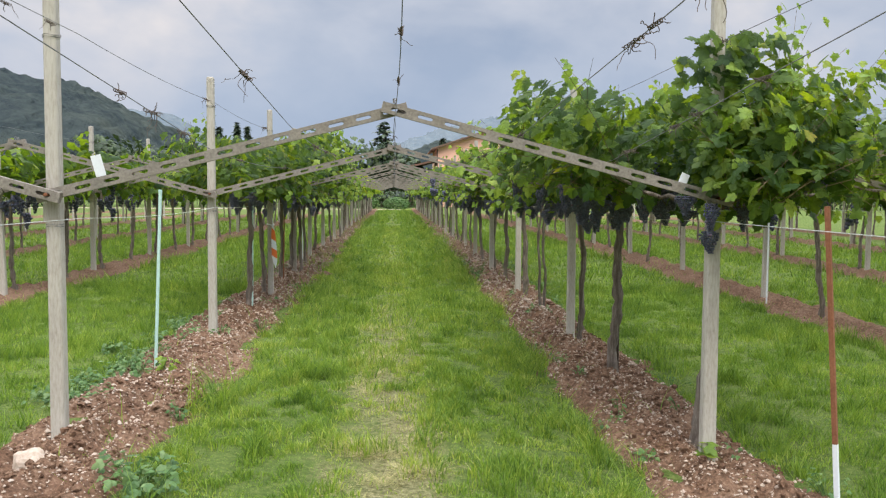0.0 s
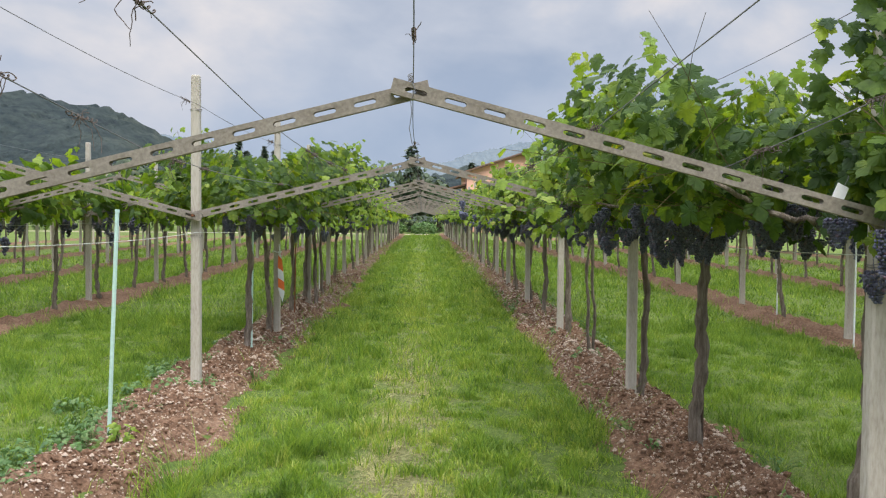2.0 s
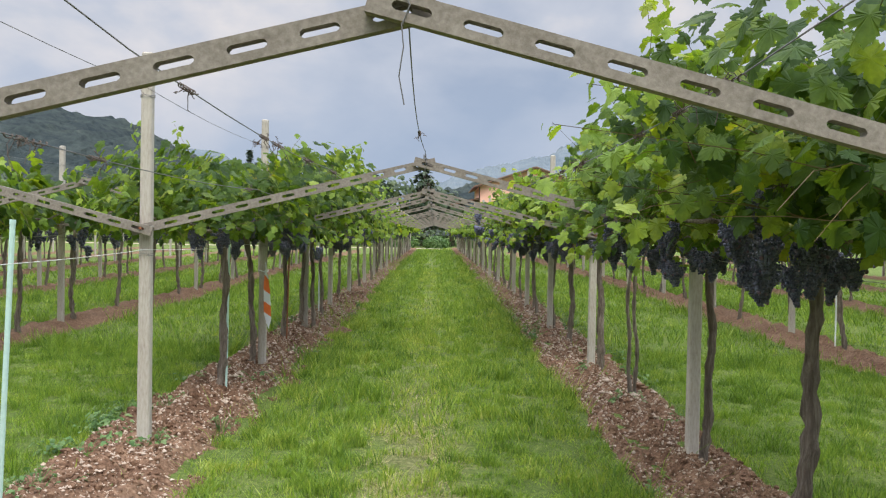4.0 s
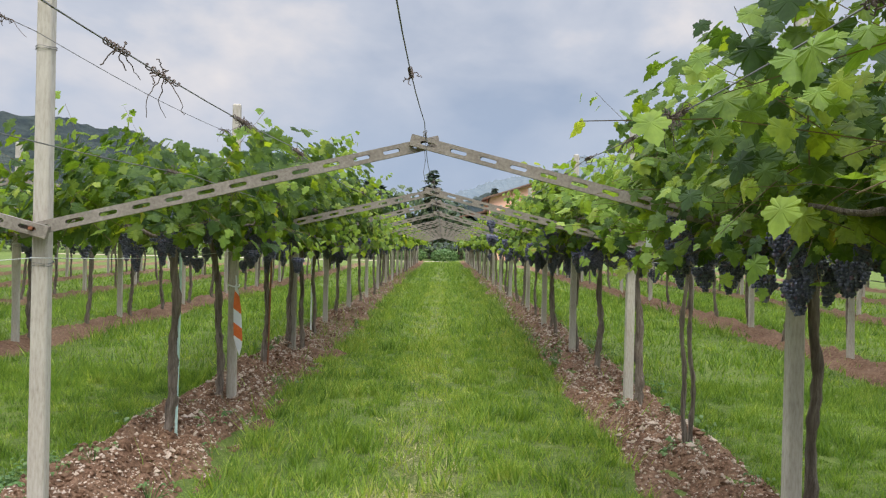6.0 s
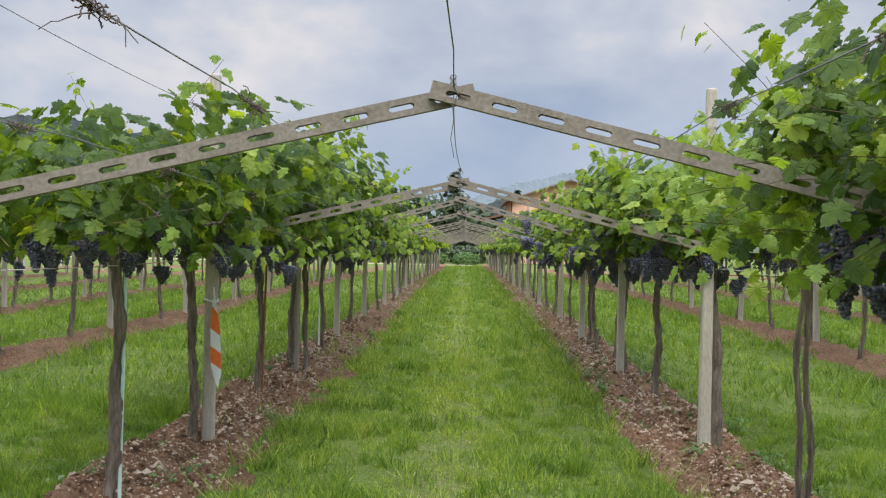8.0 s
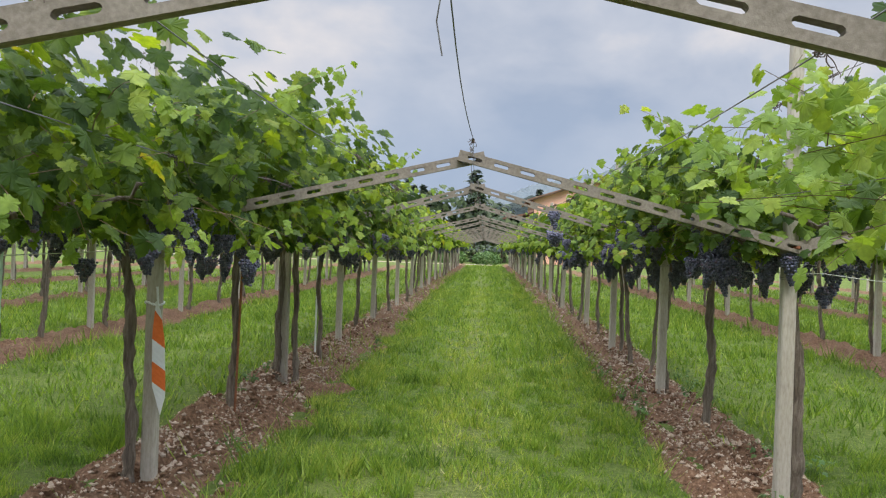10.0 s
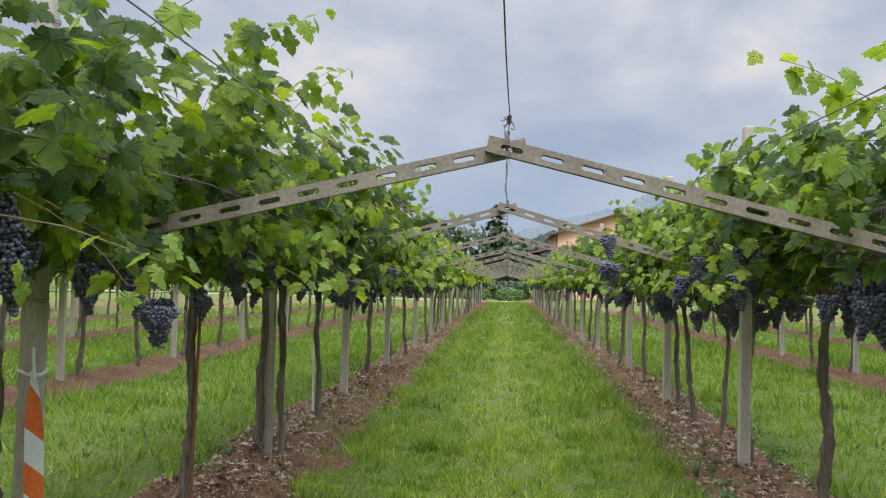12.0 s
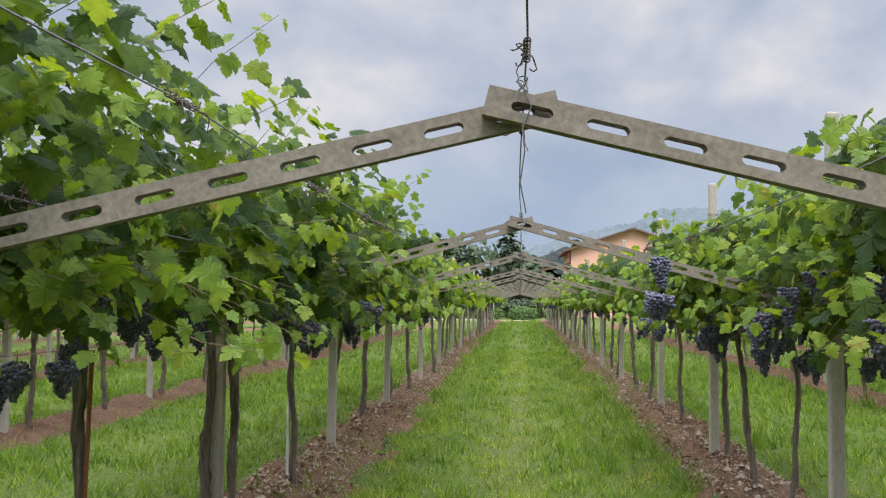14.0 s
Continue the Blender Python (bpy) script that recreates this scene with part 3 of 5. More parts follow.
def grow_canopy(reach, top, count, leaf_gap, sizes, template, lean=0.0, fill=200, low=1.52, up=0.2, hang=0.14, thick=0.55, bare=None, fore=0, clear=None, strip=0.0, fore_y=(-0.62, 0.0), fore_young=0.12):
    """Shoots from the head of a vine along y, spread over both arms. Returns leaves, canes and young tips."""
    pos, nor, head, size, canes, young = [], [], [], [], [], []
    for i in range(count):
        side = rng.choice([-1, 1], p=[0.5 - lean / 2, 0.5 + lean / 2])
        y = rng.uniform(-1.08, 1.08)
        kind = rng.random()
        if bare and y < bare[1] + 0.1:
            side = 1
        if kind < 1 - hang - up:      # along the arm, lying on the wires
            start = (side * rng.uniform(0, 0.25), y, rng.uniform(1.55, 1.75))
            P = shoot_path(start, (side, rng.normal(0, 0.35)), rng.uniform(0.35, 1.25), rng.uniform(0.2, 1.1), reach * rng.uniform(0.75, 1.3))
        elif kind < 1 - hang:    # upright
            ux = rng.uniform(-0.85, 0.85) * reach if not (bare and y < bare[1] + 0.1) else rng.uniform(-0.1, 0.5)
            start = (ux, y, rng.uniform(1.65, 1.85) + 0.24 * abs(ux))
            P = shoot_path(start, (rng.normal(0, 0.5), rng.normal(0, 0.5)), 1.4, rng.uniform(0.4, 1.6), (top - 1.75) * rng.uniform(0.35, 1.0))
        else:                # hanging
            start = (side * rng.uniform(0.1, 0.8), y, rng.uniform(1.75, 1.95))
            P = shoot_path(start, (side * 0.6, rng.normal(0, 0.4)), -0.3, 0.8, rng.uniform(0.3, 0.7))
        P[:, 2] = np.maximum(P[:, 2], low - 0.3 * (rng.random() < 0.12))
        C = P[[0, 3, 6, 9, 12, 15] if template is LEAF_FULL else [0, 8, 15]]
        if clear is None or not clear(P).any():
            canes.append(tube(C, np.linspace(0.003, 0.0013, len(C)), 3, cap=False))
        L = np.linalg.norm(np.diff(P, axis=0), axis=1).sum()
        m = max(3, int(L / (leaf_gap * (0.75 if kind > 1 - hang - up else 1.0))))
        u = np.linspace(0.03, 1, m)
        Q = np.stack([np.interp(u, np.linspace(0, 1, len(P)), P[:, c]) for c in range(3)], 1)
        off = rng.normal(0, 1, (m, 3))
        off /= np.linalg.norm(off, axis=1)[:, None]
        off[:, 2] = off[:, 2] * 0.6 + 0.1
        s = rng.uniform(*sizes, m) * (1.0 - 0.45 * u ** 3)
        Q = Q + off * rng.uniform(0.03, 0.10, m)[:, None]
        pos.append(Q)
        out = off * 0.8 + np.array([side * 0.45, -0.55, 0.6])
        nor.append(out + rng.normal(0, 0.35, (m, 3)))
        head.append(off * 0.7 + np.array([0, 0, -1.0]) + rng.normal(0, 0.3, (m, 3)))
        size.append(s)
        young.append(u > 0.80)
    if fill:
        x = rng.uniform(-reach * 0.85, reach * 0.85, fill)
        z = 1.66 + 0.28 * np.abs(x) + rng.uniform(-0.08, thick, fill)
        pos.append(np.stack([x, rng.uniform(-1.1, 1.1, fill), z], 1))
        nor.append(np.stack([np.sign(x) * 0.5 + rng.normal(0, 0.4, fill), rng.normal(-0.3, 0.5, fill), np.full(fill, 0.8)], 1))
        head.append(np.stack([np.sign(x) * 0.5, rng.normal(0, 0.6, fill), np.full(fill, -0.7)], 1))
        size.append(rng.uniform(*sizes, fill))
        young.append(np.zeros(fill, bool))
    if fore:             # leaves climbing round the post
        z = rng.uniform(1.5, 2.72, fore)
        pos.append(np.stack([rng.normal(0.16, 0.30 - 0.10 * (z - 1.5), fore).clip(-0.11 if fore_young < 0.5 else -0.4, 1.0), rng.uniform(*fore_y, fore), z], 1))
        nor.append(np.stack([rng.normal(0, 0.5, fore), rng.normal(-0.7, 0.4, fore), np.full(fore, 0.7)], 1))
        head.append(np.stack([rng.normal(0, 0.6, fore), rng.normal(0, 0.4, fore), np.full(fore, -0.8)], 1))
        size.append(rng.uniform(*sizes, fore))
        young.append(rng.random(fore) < fore_young)
    pos, nor, head, size, young = map(np.concatenate, (pos, nor, head, size, young))
    bottom = (pos[:, 2] < 1.70 + 0.22 * np.abs(pos[:, 0])) & (rng.random(len(pos)) < strip)      # leaves picked off round the fruit
    pos, nor, head, size, young = pos[~bottom], nor[~bottom], head[~bottom], size[~bottom], young[~bottom]
    if bare:             # kept clear in front of a trellis arm
        k = (pos[:, 0] > bare[0]) | (pos[:, 1] > bare[1])
        pos, nor, head, size, young = pos[k], nor[k], head[k], size[k], young[k]
    if clear:            # cut back where a trellis arm shows
        k = ~clear(pos)
        pos, nor, head, size, young = pos[k], nor[k], head[k], size[k], young[k]
    old = place_leaves(pos[~young], nor[~young], head[~young], size[~young], template)
    new_l = place_leaves(pos[young], nor[young], head[young], size[young], template)
    return old, new_l, join(canes)


def trunk_path(height, sway, lean):
    n = 30
    t = np.linspace(0, 1, n)
    ph = rng.uniform(0, 6.28, 4)
    x = sway * (np.sin(t * 4.2 + ph[0]) - np.sin(ph[0])) + 0.012 * np.sin(t * 15 + ph[2]) + lean[0] * t
    y = sway * (np.sin(t * 3.6 + ph[1]) - np.sin(ph[1])) + lean[1] * t
    return np.stack([x, y, t * (height + 0.30) - 0.30], 1)


def trunk_mesh(height=1.62, r=0.034, stems=1, segs=9, split=0.0):
    pieces = []
    for s in range(stems):
        P = trunk_path(height, rng.uniform(0.02, 0.045), rng.normal(0, 0.06, 2))
        if split:
            P[:, 0] += (1 - 2 * s) * split * np.linspace(1.0, 0.75, len(P))
        elif s:
            P[:, :2] += np.array([rng.choice([-1, 1]) * 0.09, rng.uniform(-0.09, 0.09)]) * np.linspace(0.5, 1, len(P))[:, None]
        t = np.linspace(0, 1, len(P))
        R = r * (1.15 - 0.35 * t + 0.35 * np.exp(-t * 14) + 0.25 * np.exp(-(1 - t) * 12)) * rng.uniform(0.82, 1.18, len(P))
        pieces.append(tube(P, R, segs, 0.3))
    return tri_mesh("trunk", *join(pieces), BARK, True), P[-1]


def cordon_mesh(top, side, r=0.021):
    n = 15
    t = np.linspace(0, 1, n)
    x = top[0] + side * t * 0.75 + rng.normal(0, 0.012, n)
    y = top[1] + rng.uniform(-0.4, 0.4) * t + 0.03 * np.sin(t * 9 + rng.uniform(0, 6)) + rng.normal(0, 0.01, n)
    z = top[2] - 0.02 + 0.20 * t + 0.025 * np.sin(t * 7 + rng.uniform(0, 6)) + rng.normal(0, 0.01, n)
    x[0], y[0], z[0] = top[0], top[1], top[2] - 0.03
    return tri_mesh("cordon", *tube(np.stack([x, y, z], 1), r * (1.15 - 0.75 * t) * rng.uniform(0.8, 1.2, n), 7, 0.3), BARK, True)


def ico(sub):
    bm = bmesh.new()
    bmesh.ops.create_icosphere(bm, subdivisions=sub, radius=1)
    V = np.array([v.co[:] for v in bm.verts])
    F = np.array([[v.index for v in f.verts] for f in bm.faces])
    bm.free()
    return V, F


ICO1 = ico(1)


def cluster_mesh(length, width, berry, ball, wing=False):
    """A hanging bunch of grapes, its stalk at the origin."""
    pieces = [tube([(0, 0, 0.05), (0.006, 0.003, 0.02), (0, 0, -length * 0.8)], 0.0017, 4)]
    placed = []
    lump = rng.uniform(0, 6.28)
    lobes = [(0, 0, 1.0, length)] + ([(width * 0.62, 0.0, 0.6, length * 0.45)] if wing else [])
    for lx, ly, ls, ll in lobes:
        z = -0.015
        while z > -ll:
            u = -z / ll
            rad = width * ls * 0.5 * (math.sin(min(1, u * 2.6 + 0.32) * math.pi / 2) * (1 - 0.78 * max(0, u - 0.25) / 0.75))
            around = max(1, int(2 * math.pi * rad / (berry * 1.75)))
            a0 = rng.uniform(0, 6.28)
            for i in range(around):
                a = a0 + 6.283 * i / around
                rr = max(0, rad * (1 + 0.22 * math.sin(a * 2 + lump) * math.sin(u * 7 + lump)) - berry * 0.4) * rng.uniform(0.7, 1.2)
                placed.append((lx + rr * math.cos(a), ly + rr * math.sin(a), z + rng.uniform(-0.4, 0.4) * berry, berry * rng.uniform(0.82, 1.12)))
            z -= berry * 1.5
    V0, F0 = ball
    for x, y, z, r in placed:
        pieces.append((V0 * r + (x, y, z), F0))
    return tri_mesh("grape_cluster", *join(pieces), GRAPE, True)


OCTA = (np.array([(1, 0, 0), (-1, 0, 0), (0, 1, 0), (0, -1, 0), (0, 0, 1), (0, 0, -1)], float), np.array([(0, 2, 4), (2, 1, 4), (1, 3, 4), (3, 0, 4), (2, 0, 5), (1, 2, 5), (3, 1, 5), (0, 3, 5)]))
CLUSTERS_NEAR = [cluster_mesh(rng.uniform(0.13, 0.21), rng.uniform(0.085, 0.125), 0.0092, ICO1, i % 2 == 1) for i in range(5)]
CLUSTERS = [cluster_mesh(rng.uniform(0.15, 0.22), rng.uniform(0.10, 0.135), 0.0118, ICO1, i % 2 == 1) for i in range(5)]
CLUSTERS_FAR = [cluster_mesh(rng.uniform(0.19, 0.25), rng.uniform(0.125, 0.155), 0.036, OCTA, i % 2 == 1) for i in range(3)]


def build_vine(x, y, detail, stems=1, reach=1.05, top=2.6, shoots=44, lean=0.0, grapes=9, label="", young=False, sizes=None, fill=260, r=0.036, bunch_z=(1.28, 1.64), near=False, up=0.2, shift=0.0, hang=0.14, gap=0.11, thick=0.55, bare=None, split=0.0, fore=0, clear=None, fore_y=(-0.62, 0.0), fore_young=0.12, strip=0.62):
    e = new("grapevine")
    e.location = (x, y, -0.04)
    me, tip = trunk_mesh(1.6, r, stems, 11 if detail else 6, split)
    part("trunk", me, e, "gnarled dark brown trunk")
    for side in (-1, 1):
        part("cordon", cordon_mesh(tip, side), e)
    template = LEAF_FULL if detail else LEAF_LOW
    old, tips, canes = grow_canopy(reach, top, shoots, 0.046 if detail else gap, sizes or ((0.07, 0.142) if detail else (0.16, 0.27)), template, lean, fill, up=up, hang=hang, thick=thick, bare=bare, fore=fore, clear=clear, strip=strip if detail else 0.4, fore_y=fore_y, fore_young=fore_young)
    for mesh in (old, tips, canes):
        mesh[0][:, 1] += shift
    part("leaves", tri_mesh("leaves", *old, LEAF_YOUNG if young else LEAF), e, kind="stuff")
    part("young_leaves", tri_mesh("young_leaves", *tips, LEAF_YOUNG), e, "bright yellow-green young leaves", kind="stuff")
    part("cane_growth", tri_mesh("cane_growth", *canes, CANE), e, "thin brown canes", kind="stuff")
    groups = []
    for i in range(max(2, grapes // 3)):
        g = rng.choice([-1, 1], p=[0.5 - lean / 2, 0.5 + lean / 2])
        groups.append((1.6 * lean * (1 if abs(lean) < 0.2 else 0.3) + g * abs(rng.normal(0.12, 0.30)), shift * 0.8 + rng.uniform(-0.95, 0.95), rng.uniform(*bunch_z)))
    for i in range(grapes):
        cx, cy, cz = groups[i % len(groups)]
        gx, gy, gz = cx + rng.normal(0, 0.09), cy + rng.normal(0, 0.10), cz + rng.uniform(-0.14, 0.14)
        if abs(gx) < 0.12 and abs(gy) < 0.12:
            gx += 0.2 * (1 if gx > 0 else -1)
        pool = CLUSTERS_NEAR if near else CLUSTERS if detail else CLUSTERS_FAR
        c = pool[int(rng.integers(len(pool)))]
        part("grape_cluster", c, e, "hanging bunch of dark blue grapes", pose(gx, gy, gz + 0.16 * abs(gx), rng.normal(0, 8), rng.normal(0, 8), rng.uniform(0, 360)))
    return tagged(e, label or "leafy trellised grapevine hung with dark blue grapes", "grapevine", "grapevines")


HALF = STEP / 2
# (x, y, stems, young, trunk radius, bunches)
RIGHT_VINES = [(1.99, 3.86, 1, False, 0.036, 26), (2.0, 6.12, 1, False, 0.043, 44), (2.09, 8.26, 1, False, 0.031, 46), (2.02, 10.35, 2, True, 0.019, 5),
               (2.06, 12.5, 1, False, 0.04, 27), (1.99, 14.5, 1, False, 0.036, 33), (2.03, 16.2, 1, False, 0.034, 33), (2.1, 17.8, 1, False, 0.024, 22),
               (1.95, 18.3, 1, False, 0.028, 22), (2.03, 19.8, 1, False, 0.03, 18), (2.05, 22.1, 1, False, 0.03, 16)]
RIGHT_TOPS = [2.55, 2.95, 3.0, 2.55, 2.55, 2.5]
for i, (x, y, stems, young, r, bunches) in enumerate(RIGHT_VINES):
    build_vine(x, y, y < 19, stems=stems, lean=0.3 if i == 0 else -0.12, young=young, shoots=46 if young else 150 if i == 0 else 92 if y < 19 else 44,
               fill=150 if young else 1000 if i == 0 else 760 if y < 19 else 220, reach=1.35 if i == 0 else 1.1 if y < 13 else 0.82, r=r, grapes=bunches, near=y < 7,
               up=0.3 if y < 13 else 0.14, hang=0.1, bunch_z=(1.48, 1.74) if i < 3 else (1.42, 1.72), shift={0: 0.12, 4: 0.7}.get(i, 0.0),
               thick=0.8 if i in (1, 2) else 0.55, bare=(-0.12, -0.15) if i == 0 else None, fore={0: 520, 4: 170}.get(i, 0), fore_y=(-1.1, -0.72) if i == 4 else (-0.62, 0.0), fore_young=0.85 if i == 4 else 0.12, top=RIGHT_TOPS[i] if i < 6 else 2.62,
               label="young grapevine with sparse yellow-green leaves" if young else "")
LEFT_VINES = [(-2.2, 10.2, 1, 0.036, 16), (-2.2, 11.9, 1, 0.035, 18), (-2.25, 14.2, 1, 0.033, 18), (-2.2, 15.98, 2, 0.032, 16), (-2.17, 18.02, 1, 0.03, 20), (-2.3, 20.3, 1, 0.028, 14), (-2.34, 22.4, 1, 0.036, 16), (-2.27, 24.4, 1, 0.03, 12)]
LEFT_TOPS = [2.4, 2.75, 2.85, 3.0, 2.6]
for i, (x, y, stems, r, bunches) in enumerate(LEFT_VINES):
    build_vine(x, y, y < 19, stems=stems, lean=0.12, r=r, grapes=bunches, shoots=100 if 11 < y < 19 else 66, top=LEFT_TOPS[i] if i < 5 else 2.4, reach=(1.15, 1.15, 1.28, 1.3, 1.2)[i] if i < 5 else 1.05,
               thick=0.75 if 11 < y < 17 else 0.5, split=0.13 if stems == 2 else 0.0, fill=820 if y < 19 else 240, up=0.24, hang=0.2, bunch_z=(1.40, 1.72), near=y < 15, strip=0.3 if i < 4 else 0.5,
               clear=(lambda p: (p[:, 0] > 0.72) & (p[:, 1] < 0.4) & (p[:, 2] < 2.16)) if i == 1 else None)
MODELS = [build_vine(0, -400 - 6 * i, False, reach=0.9, shoots=32, grapes=6, fill=160, top=2.5 + 0.08 * i) for i in range(5)]
THIN = [build_vine(0, -500 - 6 * i, False, reach=0.9, shoots=22, grapes=3, fill=120, top=2.5 + 0.08 * i, gap=0.15, sizes=(0.22, 0.34)) for i in range(4)]
used = set()
for row, x in ROWS_X.items():
    first = {1: 24.4, -1: 26.4, -2: 12.4, 2: 7.9, -3: 8.0, 3: 8.0, -4: 8.0, 4: 12.0, -5: 10.0, -6: 14.0, 5: 16.0}[row]
    for y in np.arange(first, 78 if abs(row) == 1 else 56 if abs(row) < 4 else 46, HALF):
        pool = MODELS if abs(row) == 1 and y < 40 or abs(row) == 2 and y < 36 else THIN
        m = pool[int(rng.integers(len(pool)))]
        at = pose(x + rng.normal(0, 0.03), y + rng.normal(0, 0.08), 0, 0, 0, float(rng.choice([0, 180])) + rng.normal(0, 5))
        if m.name in used:
            copy_thing(m, at)
        else:
            used.add(m.name)
            m.matrix_basis = at


# ---- small things among the rows ----
def curly(n, start, spread, drop):
    P, p = [], np.array(start, float)
    d = rng.normal(0, 1, 3)
    for i in range(n):
        P.append(p.copy())
        d = d * 0.7 + rng.normal(0, 0.8, 3) + np.array([0, 0, -drop])
        p = p + d / (np.linalg.norm(d) + 1e-9) * spread
    return np.array(P)


def build_tendrils(x, y, z, big):
    """Withered vine tendrils knotted round a wire."""
    pieces = []
    for i in range(7 if big else 4):
        pieces.append(tube(curly(9, (rng.normal(0, 0.004), rng.normal(0, 0.035), 0), 0.008, 0.1), 0.0018, 4))
    for i in range(3 if big else 1):
        pieces.append(tube(curly(10, (0, rng.normal(0, 0.06), 0), 0.016 if big else 0.009, 0.6), np.linspace(0.0018, 0.001, 10), 4))
    t = np.linspace(0, 1, 60)
    L = 0.30 if big else 0.16
    pieces.append(tube(np.stack([0.007 * np.cos(t * 40), (t - 0.5) * L, 0.007 * np.sin(t * 40)], 1), 0.0022, 4))
    ob = new("dead_tendril", tri_mesh("dead_tendril", *join(pieces), TENDRIL))
    ob.location = (x, y, z)
    return tagged(ob, "withered brown vine tendril coiled round a trellis wire", "tendril", "dead tendrils")


for x, z, sway, rise in WIRES:
    ridge_wire = abs(x + 0.12) < 0.05
    for y in np.sort(rng.uniform(0.2, 20, 8 if ridge_wire else 16)):
        bow = sway * abs(math.sin(math.pi * (y - Y0) / STEP))
        build_tendrils(x + (bow if y < Y0 else -bow), y, wire_z(z, y, 0.035 if y > Y0 else 0.0, rise), rng.random() < (0.0 if ridge_wire else 0.5))
for x in (ROW_L + 0.055, ROW_R + 0.055):
    for y in rng.uniform(0.5, 13, 7):
        build_tendrils(x, y, wire_z(2.62, y, 0.035), rng.random() < 0.6)


def build_stake(x, y, h, r, mat, label, lean=(0, 0), lower=None):
    e = new("stake")
    e.matrix_basis = pose(x, y, -0.06, lean[0], lean[1], 0)
    if lower:
        part("rod", tri_mesh("rod", *tube([(0, 0, lower), (0, 0, h * 0.5), (0, 0, h)], r, 4), mat), e)
        part("worn_foot", tri_mesh("worn_foot", *tube([(0, 0, -0.25), (0, 0, lower * 0.6), (0.001, 0, lower)], r * 1.02, 4), WHITE), e, "bare whitish lower end")
    else:
        part("rod", tri_mesh("rod", *tube([(0, 0, -0.25), (0, 0, h * 0.5), (0, 0, h)], r, 8), mat), e)
        part("end_cap", tri_mesh("end_cap", *tube([(0, 0, h - 0.02), (0, 0, h + 0.004)], r * 1.15, 8), mat), e)
    return tagged(e, label, "stake", "stakes")


build_stake(-2.375, 6.11, 1.69, 0.0155, MINT, "pale mint-green fibreglass stake standing in a soil bed", (0, 2.3))
build_stake(2.48, 2.75, 1.62, 0.019, RUST, "rusty brown steel stake with a whitish foot", (0, -4.0), 0.22)
build_stake(-2.13, 10.22, 1.5, 0.012, MINT, "pale mint-green fibreglass stake beside a vine trunk", (0, 0.5))
build_stake(-2.19, 14.16, 1.45, 0.011, RUST, "rusty steel rod stake beside a vine trunk", (0, 1.0))
build_stake(-2.23, 17.98, 1.5, 0.013, WHITE, "off-white plastic stake beside a vine trunk", (0, 0))
build_stake(2.06, 6.18, 1.5, 0.013, DARKWOOD, "dark metal stake beside a vine trunk", (0, 0))
build_stake(5.75, 11.2, 1.5, 0.012, WHITE, "off-white plastic stake beside a vine row")
build_stake(6.1, 14.6, 1.5, 0.012, WHITE, "off-white plastic stake beside a vine row")


def build_tag(x, y, z, tilt, string):
    """A paper strip hung by a short thread."""
    e = new("paper_tag")
    e.matrix_basis = pose(x, y, z, 6, tilt, 12)
    bm = box_bm(0.062, 0.002, 0.135, 0.0006, 1)
    for v in bm.verts:
        v.co.y += 0.012 * math.sin(v.co.z * 20)
    part("strip", bm_mesh("strip", bm, WHITE), e)
    part("thread", tri_mesh("thread", *tube([(0, 0, 0.13), (0.004, 0, 0.13 + string * 0.6), (0, 0, 0.13 + string)], 0.0012, 4), WIRE), e)
    return tagged(e, "blank white paper tag hanging from a trellis wire", "tag", "paper tags")


build_tag(-1.96, 3.42, 1.71, -14, 0.02)
build_tag(1.73, 3.48, 1.63, 22, 0.05)
build_tag(1.64, 10.2, 1.57, 4, 0.1)
build_tag(-2.25, 11.4, 1.52, 20, 0.1)
build_tag(-2.2, 13.4, 1.58, -10, 0.1)


def build_tape(x, y):
    """Striped warning tape tied to a post and hanging down."""
    e = new("warning_tape")
    e.matrix_basis = pose(x, y, 0)
    n = 5
    zs = np.array([1.08, 1.02, 0.84, 0.70, 0.57, 0.42])
    for i in range(n):
        V, F = [], []
        for s in range(5):
            z = zs[i] + (zs[i + 1] - zs[i]) * s / 4
            u = (1.08 - z) / 0.64
            w = 0.044 * (0.35 + 0.65 * min(1, u * 3)) * (1 - 0.6 * max(0, u - 0.85) / 0.15)
            a = 0.5 * math.sin(u * 4)
            cx = 0.05 + 0.03 * u
            sk = 0.03
            V += [(cx - w * math.cos(a), -0.066 - w * math.sin(a) * 0.4 - 0.02 * u, z + sk), (cx + w * math.cos(a), -0.066 + w * math.sin(a) * 0.4 - 0.02 * u, z - sk)]
        V = np.array(V)
        m = len(V)
        V = np.vstack([V, V + (0, 0.0015, 0)])
        for s in range(4):
            a0 = 2 * s
            F += [(a0, a0 + 1, a0 + 3, a0 + 2), (m + a0 + 1, m + a0, m + a0 + 2, m + a0 + 3), (a0, a0 + 2, m + a0 + 2, m + a0), (a0 + 3, a0 + 1, m + a0 + 1, m + a0 + 3)]
        part("tape_band", tri_mesh("tape_band", V, F, (WHITE, ORANGE)[i % 2]), e, ("white band", "orange band")[i % 2])
    loop = [(0.058 * math.cos(a), 0.056 * math.sin(a), 1.09 + 0.01 * math.sin(2 * a)) for a in np.linspace(0, 2 * math.pi, 15)]
    part("knot", tri_mesh("knot", *join([tube(loop, 0.008, 6), tube([(0.03, -0.06, 1.1), (0.05, -0.07, 1.07), (0.04, -0.07, 1.2)], 0.007, 6)]), WHITE), e, "white knot tied round the post")
    return tagged(e, "orange and white striped warning tape tied to a concrete post", "warning tape")


build_tape(-2.125, 12.03)


